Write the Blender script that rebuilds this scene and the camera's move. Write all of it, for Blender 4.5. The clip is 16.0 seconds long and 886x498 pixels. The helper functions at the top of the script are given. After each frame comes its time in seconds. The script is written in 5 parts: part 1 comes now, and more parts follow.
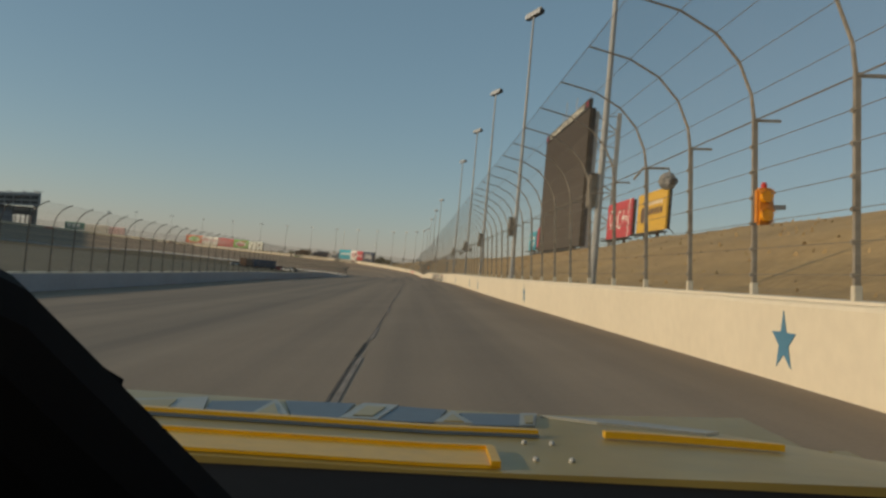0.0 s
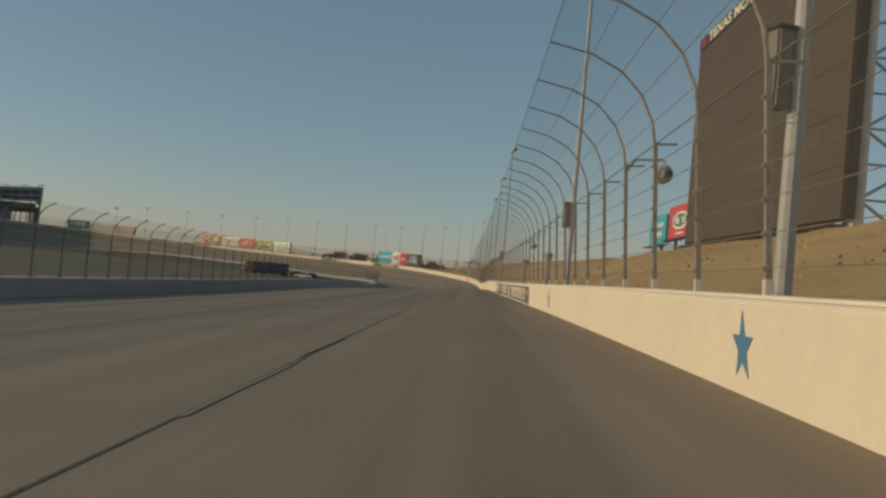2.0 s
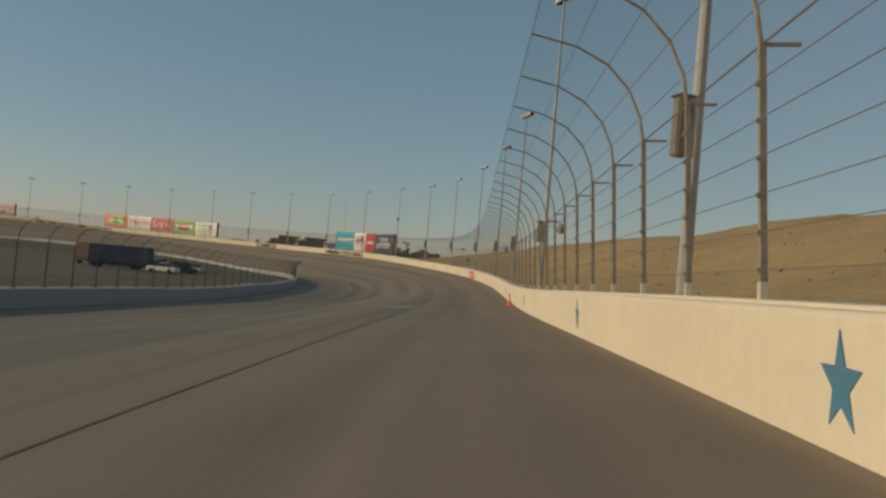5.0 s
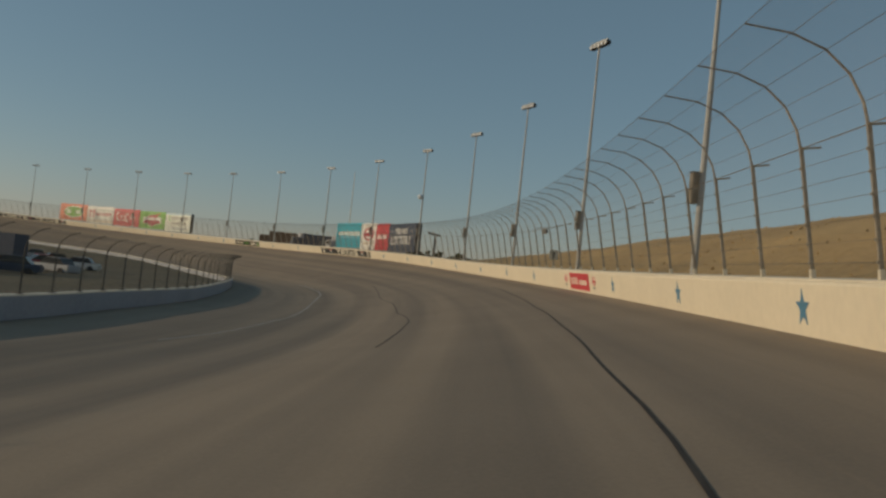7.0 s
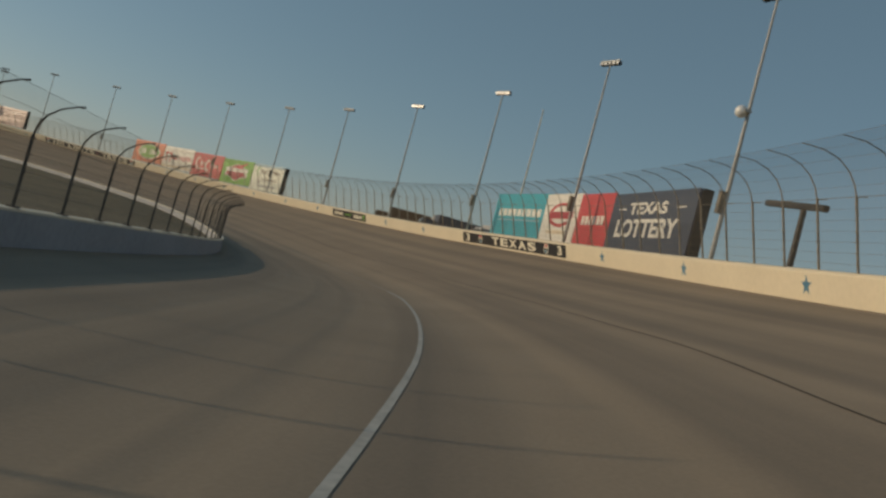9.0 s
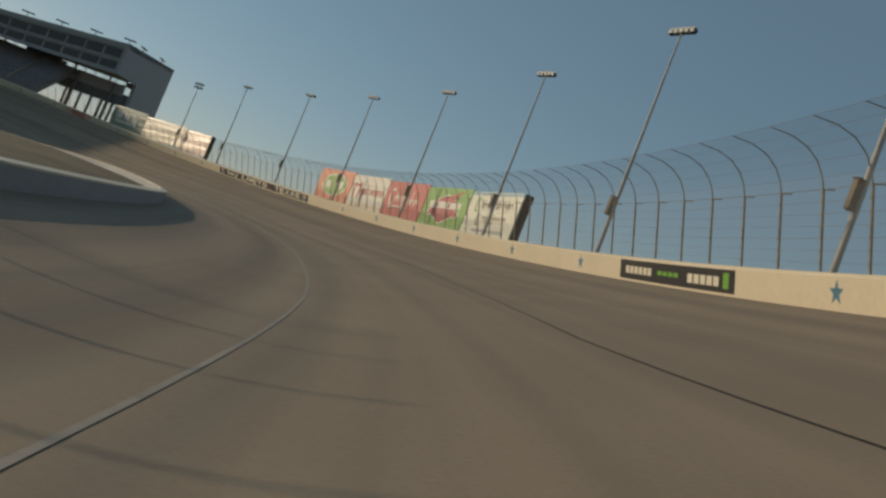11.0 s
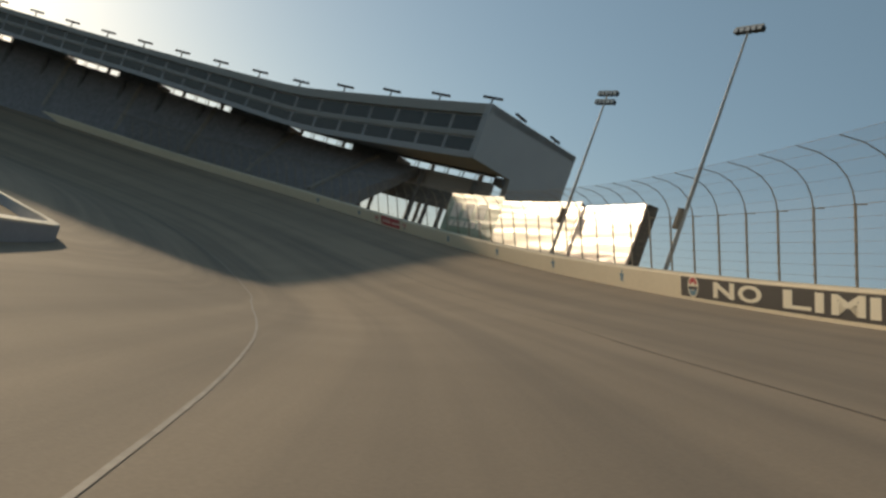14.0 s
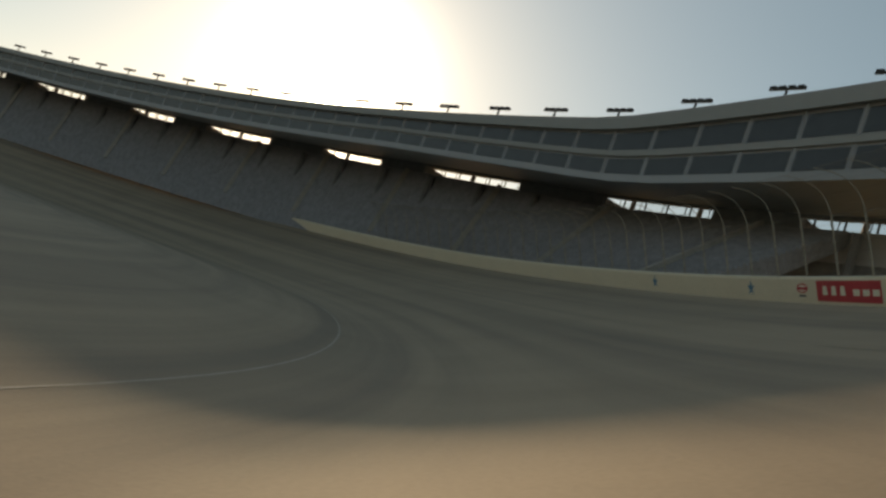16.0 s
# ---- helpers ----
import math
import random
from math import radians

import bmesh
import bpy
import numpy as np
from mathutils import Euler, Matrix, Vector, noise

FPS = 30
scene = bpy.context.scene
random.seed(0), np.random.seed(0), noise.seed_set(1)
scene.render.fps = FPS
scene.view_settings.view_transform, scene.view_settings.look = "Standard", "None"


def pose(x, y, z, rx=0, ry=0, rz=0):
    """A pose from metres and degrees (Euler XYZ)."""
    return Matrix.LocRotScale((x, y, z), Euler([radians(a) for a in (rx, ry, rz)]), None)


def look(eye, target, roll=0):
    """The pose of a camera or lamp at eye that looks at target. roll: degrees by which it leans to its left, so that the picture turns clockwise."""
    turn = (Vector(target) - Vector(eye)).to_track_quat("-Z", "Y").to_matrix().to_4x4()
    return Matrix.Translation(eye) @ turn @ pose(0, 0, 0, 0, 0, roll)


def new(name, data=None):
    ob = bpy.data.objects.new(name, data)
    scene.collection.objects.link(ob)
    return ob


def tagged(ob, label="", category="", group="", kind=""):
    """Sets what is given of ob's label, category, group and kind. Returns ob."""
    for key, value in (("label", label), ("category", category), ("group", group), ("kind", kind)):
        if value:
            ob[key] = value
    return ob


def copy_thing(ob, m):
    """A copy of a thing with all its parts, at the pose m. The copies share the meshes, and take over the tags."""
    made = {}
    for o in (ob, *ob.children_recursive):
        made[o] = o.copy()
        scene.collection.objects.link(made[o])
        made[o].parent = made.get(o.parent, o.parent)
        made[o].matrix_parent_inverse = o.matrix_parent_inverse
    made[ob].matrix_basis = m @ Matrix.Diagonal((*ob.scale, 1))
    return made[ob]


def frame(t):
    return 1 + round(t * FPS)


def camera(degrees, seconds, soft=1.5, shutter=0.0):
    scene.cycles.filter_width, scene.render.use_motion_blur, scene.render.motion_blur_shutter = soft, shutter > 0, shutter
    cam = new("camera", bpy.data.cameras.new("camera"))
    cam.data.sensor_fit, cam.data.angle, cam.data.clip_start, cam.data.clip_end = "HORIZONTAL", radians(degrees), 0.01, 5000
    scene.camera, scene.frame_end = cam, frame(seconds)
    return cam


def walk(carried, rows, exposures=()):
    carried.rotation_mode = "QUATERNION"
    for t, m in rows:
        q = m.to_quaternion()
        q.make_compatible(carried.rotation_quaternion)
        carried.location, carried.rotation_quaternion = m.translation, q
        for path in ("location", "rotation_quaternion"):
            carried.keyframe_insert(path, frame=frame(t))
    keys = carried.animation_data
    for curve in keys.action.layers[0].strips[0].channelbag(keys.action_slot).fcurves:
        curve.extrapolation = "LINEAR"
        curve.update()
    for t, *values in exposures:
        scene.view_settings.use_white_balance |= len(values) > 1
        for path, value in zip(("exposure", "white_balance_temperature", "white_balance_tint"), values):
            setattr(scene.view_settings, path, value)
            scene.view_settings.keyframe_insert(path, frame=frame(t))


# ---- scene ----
cam = camera(54.30, 16.0, soft=2.7)
PATH = [
    (0, (-4.57, -0.01, 0.90), (-4.214, 9.978, 1.204), 5.14),
    (0.5, (-3.19, 19.62, 0.84), (-3.276, 29.615, 1.184), 4.87),
    (1, (-2.83, 38.94, 0.90), (-3.062, 48.928, 1.240), 5.72),
    (1.5, (-2.78, 57.81, 0.96), (-3.093, 67.797, 1.297), 5.60),
    (2, (-2.87, 76.22, 1.01), (-3.228, 86.210, 1.339), 5.37),
    (2.5, (-3.04, 95.14, 0.99), (-3.439, 105.124, 1.332), 5.61),
    (3, (-3.43, 114.49, 0.79), (-3.799, 124.475, 1.128), 6.49),
    (3.5, (-3.65, 133.60, 0.94), (-3.982, 143.591, 1.293), 5.52),
    (4, (-3.87, 152.20, 0.93), (-4.166, 162.191, 1.304), 6.04),
    (4.2, (-3.76, 159.28, 0.99), (-4.080, 169.274, 1.313), 5.52),
    (4.7, (-3.49, 174.88, 1.04), (-3.863, 184.873, 1.305), 4.98),
    (5.2, (-3.30, 188.16, 0.92), (-3.735, 198.149, 1.200), 5.32),
    (5.8, (-3.66, 203.74, 0.62), (-4.166, 213.718, 0.942), 6.07),
    (6.3, (-4.85, 218.68, 0.31), (-5.391, 228.659, 0.676), 6.33),
    (6.5, (-5.60, 225.39, 0.23), (-6.143, 235.367, 0.604), 6.26),
    (7, (-7.10, 242.83, 0.27), (-7.928, 252.789, 0.660), 6.07),
    (7.5, (-8.52, 260.53, -0.38), (-9.873, 270.433, 0.068), 9.01),
    (8, (-11.98, 276.76, -0.64), (-13.711, 286.597, -0.220), 11.07),
    (8.5, (-16.53, 291.33, -0.73), (-18.566, 301.119, -0.380), 12.66),
    (8.7, (-18.34, 297.33, -0.55), (-20.512, 307.087, -0.214), 13.69),
    (9.2, (-22.46, 312.95, -0.75), (-25.169, 322.569, -0.384), 16.10),
    (9.75, (-27.20, 331.00, -0.74), (-30.740, 340.341, -0.296), 18.43),
    (10.3, (-33.69, 349.05, -0.61), (-38.133, 357.987, -0.061), 20.29),
    (10.8, (-42.01, 364.18, -0.68), (-47.245, 372.681, -0.081), 21.47),
    (11, (-46.02, 369.70, -0.65), (-51.537, 378.012, -0.037), 21.80),
    (11.5, (-56.63, 382.77, -0.44), (-62.828, 390.601, 0.149), 21.30),
    (12, (-67.92, 394.84, 0.22), (-74.800, 402.077, 0.753), 21.09),
    (12.5, (-79.93, 406.18, 0.57), (-87.459, 412.740, 1.080), 21.03),
    (13, (-92.49, 416.39, 0.96), (-100.543, 422.291, 1.472), 20.94),
    (13.5, (-104.83, 425.13, 1.49), (-113.363, 430.320, 2.050), 20.64),
    (14, (-118.08, 432.01, 1.68), (-127.026, 436.433, 2.281), 20.06),
    (14.5, (-131.06, 437.55, 1.58), (-140.403, 441.068, 2.220), 18.50),
    (15, (-142.81, 442.28, 1.12), (-152.480, 444.688, 1.900), 19.05),
    (15.5, (-154.17, 445.80, 0.79), (-164.032, 447.190, 1.670), 19.53),
    (16, (-165.06, 448.61, 0.25), (-174.999, 448.903, 1.310), 20.43),
]
EXPOSURES = [(0, 0.05, 7250, 10), (3.0, -0.04, 7450, 10), (4.2, 0.0, 7450, 10), (7.0, -0.28, 7250, 10), (8.7, -0.23, 7350, 10), (11.0, -0.14, 7250, 10), (12.5, 0.02, 7300, 11), (14.0, 0.17, 7700, 12), (15.0, 0.22, 8500, 13), (16.0, 0.4, 9300, 14)]
walk(cam, [(t, look(eye, target, roll)) for t, eye, target, roll in PATH], EXPOSURES)

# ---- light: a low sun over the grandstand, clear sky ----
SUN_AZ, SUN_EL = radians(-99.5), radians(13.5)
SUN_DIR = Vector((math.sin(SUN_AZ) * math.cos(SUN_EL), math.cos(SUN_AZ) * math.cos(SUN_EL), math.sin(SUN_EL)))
world = bpy.data.worlds.new("sky")
scene.world = world
world.use_nodes = True
wn, wl = world.node_tree.nodes, world.node_tree.links
sky = wn.new("ShaderNodeTexSky")
sky.sky_type, sky.sun_disc = "NISHITA", False
sky.sun_elevation, sky.sun_rotation = SUN_EL, SUN_AZ
sky.air_density, sky.dust_density, sky.ozone_density = 1.0, 0.3, 2.5
wn["Background"].inputs[1].default_value = 0.066
geo = wn.new("ShaderNodeTexCoord")
# dusty mauve air low over the horizon
parts, level, fade, dusty = wn.new("ShaderNodeSeparateXYZ"), wn.new("ShaderNodeMath"), wn.new("ShaderNodeMath"), wn.new("ShaderNodeMix")
level.operation, level.use_clamp, level.inputs[0].default_value = "SUBTRACT", True, 1.0
fade.operation, fade.inputs[1].default_value = "POWER", 11.0
dusty.data_type, dusty.blend_type = "RGBA", "MULTIPLY"
dusty.inputs[7].default_value = (1.06, 0.9, 1.12, 1)
wl.new(geo.outputs["Generated"], parts.inputs[0])
wl.new(parts.outputs["Z"], level.inputs[1])
wl.new(level.outputs[0], fade.inputs[0])
wl.new(fade.outputs[0], dusty.inputs["Factor"])
wl.new(sky.outputs[0], dusty.inputs[6])
wl.new(dusty.outputs[2], wn["Background"].inputs[0])
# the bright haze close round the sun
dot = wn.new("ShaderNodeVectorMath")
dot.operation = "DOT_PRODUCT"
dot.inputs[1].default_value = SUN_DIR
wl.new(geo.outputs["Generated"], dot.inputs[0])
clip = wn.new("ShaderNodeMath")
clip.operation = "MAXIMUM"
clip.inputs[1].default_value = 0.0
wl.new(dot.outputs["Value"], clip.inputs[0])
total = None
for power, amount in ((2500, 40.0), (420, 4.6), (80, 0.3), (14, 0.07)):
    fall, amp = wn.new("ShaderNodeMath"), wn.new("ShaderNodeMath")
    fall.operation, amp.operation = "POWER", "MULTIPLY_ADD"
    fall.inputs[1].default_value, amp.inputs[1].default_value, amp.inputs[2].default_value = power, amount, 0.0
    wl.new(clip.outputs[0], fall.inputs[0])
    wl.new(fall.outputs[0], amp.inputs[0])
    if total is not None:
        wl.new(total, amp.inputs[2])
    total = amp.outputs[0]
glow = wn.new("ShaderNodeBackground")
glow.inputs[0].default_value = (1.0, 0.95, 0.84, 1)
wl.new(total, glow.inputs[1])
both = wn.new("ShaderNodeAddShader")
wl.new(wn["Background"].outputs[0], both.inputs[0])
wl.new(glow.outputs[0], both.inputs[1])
# thin even haze over the whole sky
haze, hazy = wn.new("ShaderNodeBackground"), wn.new("ShaderNodeAddShader")
haze.inputs[0].default_value, haze.inputs[1].default_value = (0.055, 0.0965, 0.119, 1), 1.0
wl.new(both.outputs[0], hazy.inputs[0])
wl.new(haze.outputs[0], hazy.inputs[1])
wl.new(hazy.outputs[0], wn["World Output"].inputs[0])
sun = new("sun", bpy.data.lights.new("sun", "SUN"))
sun.data.energy, sun.data.angle, sun.data.color = 2.15, radians(1.0), (1.0, 0.84, 0.62)
sun.matrix_world = look((0, 0, 60), Vector((0, 0, 60)) - SUN_DIR)

# ---- the course: distance along the outer wall, inward from it, and up ----
BENDS = [(137, 0.372), (183, -0.250), (229, 0.095), (274, 2.960), (320, 4.950), (366, 5.418), (412, 5.509), (458, 4.144), (503, 4.242), (549, 7.578), (595, 7.935), (640, 6.936), (686, 5.991), (732, 5.368), (778, 4.990), (824, 4.725)]
RISES = [(92, 0.15), (137, 0.04), (183, 0.13), (229, -0.56), (274, 0.34), (320, 1.33), (366, 2.75), (412, 3.32), (458, 4.05), (503, 4.99), (549, 6.20), (595, 7.82), (640, 8.02), (686, 8.05), (732, 8.05), (778, 8.06), (824, 8.06)]
BANKS = [(0, 4.2), (200, 4.8), (238, 5.6), (262, 11.2), (280, 12.8), (300, 12.2), (320, 13.6), (340, 16.4), (357, 19.4), (383, 20.8), (402, 19.9), (420, 18.2), (470, 18.2), (500, 18.8), (514, 21.2), (530, 23.8), (545, 26.2), (700, 26.2)]
FLAT = [(200, 20.5), (240, 18.0), (262, 12.9), (282, 12.9), (300, 14.5), (345, 13.6), (400, 13.8), (470, 14.6), (540, 15.6), (640, 16)]
S = np.arange(-500, 1500, 1.0)
_bend = np.interp(S, [BENDS[0][0] - 46] + [b[0] for b in BENDS], [0] + [b[1] / 1000 for b in BENDS])
_rise = np.interp(S, [RISES[0][0] - 46] + [r[0] for r in RISES], [0] + [r[1] for r in RISES])
_ker = np.hanning(57) / np.hanning(57).sum()
_rise = np.convolve(np.pad(_rise, 28, "edge"), _ker, "valid")
_bank = np.convolve(np.pad(np.radians(np.interp(S, *zip(*BANKS))), 28, "edge"), _ker, "valid")
_head = np.cumsum(_bend) - _bend / 2
_cx, _cy = np.cumsum(-np.sin(_head)), np.cumsum(np.cos(_head))
_cx, _cy = _cx - _cx[500], _cy - _cy[500]


def heading(s):
    return float(np.interp(s, S, _head))


def base_z(s):
    return float(np.interp(s, S, _rise))


def bank(s):
    return float(np.interp(s, S, _bank))


def at(s, n=0.0, up=0.0):
    """A place s metres along the wall, n metres inward from its foot, up above it."""
    h = heading(s)
    return Vector((np.interp(s, S, _cx) - n * math.cos(h), np.interp(s, S, _cy) - n * math.sin(h), base_z(s) + up))


def leaning(s, e, up):
    """A place on the wall or its fence, which stand square to the banked road: e inward from the face, up along it."""
    b = bank(s)
    return at(s, e * math.cos(b) + up * math.sin(b), up * math.cos(b) - e * math.sin(b))


def facing(s0, s1, n, up):
    """A frame for a flat sign from s1 (its left end) to s0: x along it, z up, the track on its -y side. Returns it and the length."""
    a, b = at(s1, n, 0), at(s0, n, 0)
    z = at((s0 + s1) / 2, n, up).z
    a.z = b.z = z
    x = (b - a).normalized()
    y = Vector((0, 0, 1)).cross(x)
    m = Matrix((x, y, Vector((0, 0, 1)))).transposed().to_4x4()
    return Matrix.Translation(a) @ m, (b - a).length


def flat_from(s):
    return float(np.interp(s, *zip(*FLAT)))


def road_up(s, n):
    k = flat_from(s)
    soft = k - 1.2 * math.log1p(math.exp(min(40.0, (k - n) / 1.2)))
    return -soft * math.tan(bank(s)) - max(0.0, n - k) * 0.02


def on_road(s, n, lift=0.0):
    return at(s, n, road_up(s, n) + lift)


# ---- materials ----
def tint(c, f):
    return tuple(max(0.0, min(1.0, v * f)) for v in c)


def mat(name, color, rough=0.7, metal=0.0, vary=0.18, fine=30.0, coarse=1.2, bump=0.0, alt=None, spec=0.5):
    """A surface with grain and larger blotches between two tones."""
    m = bpy.data.materials.new(name)
    m.use_nodes = True
    nt, b = m.node_tree, m.node_tree.nodes["Principled BSDF"]
    b.inputs["Roughness"].default_value, b.inputs["Metallic"].default_value = rough, metal
    b.inputs["Specular IOR Level"].default_value = spec
    co = nt.nodes.new("ShaderNodeTexCoord")
    n1, n2 = nt.nodes.new("ShaderNodeTexNoise"), nt.nodes.new("ShaderNodeTexNoise")
    n1.inputs["Scale"].default_value, n2.inputs["Scale"].default_value = coarse, fine
    n1.inputs["Detail"].default_value, n2.inputs["Detail"].default_value = 6, 3
    for n in (n1, n2):
        nt.links.new(co.outputs["Object"], n.inputs["Vector"])
    mid = nt.nodes.new("ShaderNodeMath")
    mid.operation = "MULTIPLY_ADD"
    nt.links.new(n2.outputs[0], mid.inputs[0])
    mid.inputs[1].default_value = 0.5
    sub = nt.nodes.new("ShaderNodeMath")
    sub.operation = "MULTIPLY"
    sub.inputs[1].default_value = 0.5
    nt.links.new(n1.outputs[0], sub.inputs[0])
    nt.links.new(sub.outputs[0], mid.inputs[2])
    ramp = nt.nodes.new("ShaderNodeValToRGB")
    ramp.color_ramp.elements[0].position, ramp.color_ramp.elements[1].position = 0.3, 0.7
    ramp.color_ramp.elements[0].color = (*(alt or tint(color, 1 - vary)), 1)
    ramp.color_ramp.elements[1].color = (*tint(color, 1 + vary), 1)
    nt.links.new(mid.outputs[0], ramp.inputs[0])
    nt.links.new(ramp.outputs[0], b.inputs["Base Color"])
    if bump:
        bp = nt.nodes.new("ShaderNodeBump")
        bp.inputs["Strength"].default_value, bp.inputs["Distance"].default_value = bump, 0.02
        nt.links.new(n2.outputs[0], bp.inputs["Height"])
        nt.links.new(bp.outputs[0], b.inputs["Normal"])
    return m


def asphalt():
    """Worn asphalt: grain, long streaks along the course, darker driven bands."""
    m = mat("asphalt", (0.282, 0.223, 0.165), 0.85, spec=0.25, vary=0.12, fine=22.0, coarse=0.25, bump=0.12)
    nt = m.node_tree
    b = nt.nodes["Principled BSDF"]
    uv = nt.nodes.new("ShaderNodeUVMap")
    uv.uv_map = "course"
    mp = nt.nodes.new("ShaderNodeMapping")
    mp.inputs["Scale"].default_value = (0.7, 0.01, 1)
    nt.links.new(uv.outputs[0], mp.inputs[0])
    st = nt.nodes.new("ShaderNodeTexNoise")
    st.inputs["Scale"].default_value, st.inputs["Detail"].default_value = 1.0, 5
    nt.links.new(mp.outputs[0], st.inputs["Vector"])
    rp = nt.nodes.new("ShaderNodeValToRGB")
    rp.color_ramp.elements[0].position, rp.color_ramp.elements[1].position = 0.32, 0.62
    rp.color_ramp.elements[0].color, rp.color_ramp.elements[1].color = (0.72, 0.73, 0.75, 1), (1.08, 1.06, 1.03, 1)
    nt.links.new(st.outputs[0], rp.inputs[0])
    mix = nt.nodes.new("ShaderNodeMix")
    mix.data_type, mix.blend_type = "RGBA", "MULTIPLY"
    mix.inputs["Factor"].default_value = 1.0
    old = b.inputs["Base Color"].links[0].from_socket
    nt.links.new(old, mix.inputs[6])
    nt.links.new(rp.outputs[0], mix.inputs[7])
    nt.links.new(mix.outputs[2], b.inputs["Base Color"])
    return m


def mesh_wire():
    """Chain-link netting, whose wires cover a small part of it."""
    m = mat("chain_link", (0.3, 0.26, 0.2), 0.6, 0.3)
    nt = m.node_tree
    out = nt.nodes["Material Output"]
    clear, mx = nt.nodes.new("ShaderNodeBsdfTransparent"), nt.nodes.new("ShaderNodeMixShader")
    mx.inputs[0].default_value = 0.12
    nt.links.new(clear.outputs[0], mx.inputs[1])
    nt.links.new(nt.nodes["Principled BSDF"].outputs[0], mx.inputs[2])
    nt.links.new(mx.outputs[0], out.inputs[0])
    return m


ASPHALT = asphalt()
TAR = mat("tar_seam", (0.05, 0.043, 0.037), 0.8, vary=0.5, fine=3, spec=0.2)
SEAM = mat("worn_seam", (0.12, 0.1, 0.085), 0.85, vary=0.5, fine=2, spec=0.2)
PATCH = mat("pale_patch", (0.24, 0.2, 0.165), 0.85, vary=0.3, fine=4)
LINE = mat("line_paint", (0.4, 0.38, 0.34), 0.7, vary=0.3, fine=8)
WORN = mat("worn_line_paint", (0.31, 0.27, 0.225), 0.75, vary=0.25, fine=5, coarse=0.6)
WHITE = mat("wall_white", (0.7, 0.61, 0.46), 0.7, vary=0.06, fine=5, coarse=0.4, bump=0.1)
CAP = mat("white_cap", (0.72, 0.64, 0.5), 0.6, vary=0.1)
GREYWALL = mat("grey_wall", (0.33, 0.34, 0.36), 0.7, vary=0.15, fine=6, coarse=0.3)
STARBLUE = mat("star_blue", (0.07, 0.2, 0.3), 0.6)
STARRED = mat("star_red", (0.5, 0.03, 0.05), 0.6)
BLACK = mat("panel_black", (0.02, 0.02, 0.024), 0.55)
LETTER = mat("letter_cream", (0.78, 0.72, 0.58), 0.6, vary=0.05)
GRASS = mat("dry_grass", (0.46, 0.3, 0.125), 0.95, alt=(0.27, 0.17, 0.07), fine=3.0, coarse=0.12, bump=0.8)
GREEN = mat("infield_grass", (0.14, 0.105, 0.055), 0.95, alt=(0.065, 0.052, 0.025), fine=2.0, coarse=0.1, bump=0.6)
GROUND = mat("earth", (0.16, 0.125, 0.075), 0.95, alt=(0.09, 0.08, 0.04), fine=0.5, coarse=0.02)
STEEL = mat("galvanised", (0.42, 0.41, 0.38), 0.6, 0.1)
POST = mat("fence_post", (0.34, 0.295, 0.235), 0.75, 0.0, vary=0.35, fine=6, alt=(0.17, 0.14, 0.105))
IPOST = mat("inner_post", (0.07, 0.06, 0.05), 0.7, vary=0.3, fine=6)
CABLE = mat("cable", (0.17, 0.145, 0.11), 0.65, 0.2)
NET = mesh_wire()
DARK = mat("dark_metal", (0.03, 0.03, 0.03), 0.6)
BOXGREY = mat("weathered_box", (0.2, 0.17, 0.13), 0.7, vary=0.25, fine=4)
LENS = mat("lamp_glass", (0.7, 0.7, 0.68), 0.15)
AMBER = mat("amber_housing", (0.68, 0.24, 0.025), 0.5)
AMBERLENS = mat("amber_lens", (0.9, 0.35, 0.02), 0.25)
REDCAP = mat("red_plastic", (0.6, 0.05, 0.03), 0.5)
SCREEN = mat("screen_face", (0.062, 0.045, 0.03), 0.7, vary=0.2, fine=0.8, coarse=0.1)
CONC = mat("concrete", (0.3, 0.28, 0.25), 0.85, bump=0.2)
PANELGREY = mat("cladding_grey", (0.34, 0.34, 0.345), 0.6, vary=0.08, coarse=0.2)
FASCIA = mat("fascia_light", (0.3, 0.29, 0.27), 0.6, vary=0.06)
DARKGLASS = mat("suite_glass", (0.05, 0.05, 0.05), 0.2)
# cladding grey darkened, with the shade under the stand put into it
UNDER = mat("under_shade_grey", (0.15, 0.15, 0.155), 0.8, vary=0.25, fine=2)
SEATS = mat("seat_rows", (0.2, 0.2, 0.215), 0.7, vary=0.3, fine=4)
ORANGE = mat("cone_orange", (0.8, 0.12, 0.03), 0.5)
# body yellow with cabin shadow and windscreen reflection put into the colour
YELLOW = mat("car_yellow_shaded", (0.3, 0.215, 0.06), 0.35, vary=0.2, fine=9, coarse=2)
RIBYELLOW = mat("rib_yellow", (0.62, 0.33, 0.01), 0.35, vary=0.15)
CARGREY = mat("car_grey_blue", (0.09, 0.12, 0.15), 0.45)
TRIM = mat("car_pale_trim", (0.3, 0.3, 0.27), 0.4)
RUBBER = mat("rubber", (0.015, 0.015, 0.016), 0.8)
CABIN = mat("cabin_black", (0.006, 0.0055, 0.006), 0.9, spec=0.15)
LEAF = mat("scrub_leaf", (0.05, 0.055, 0.025), 0.9, alt=(0.025, 0.03, 0.012))
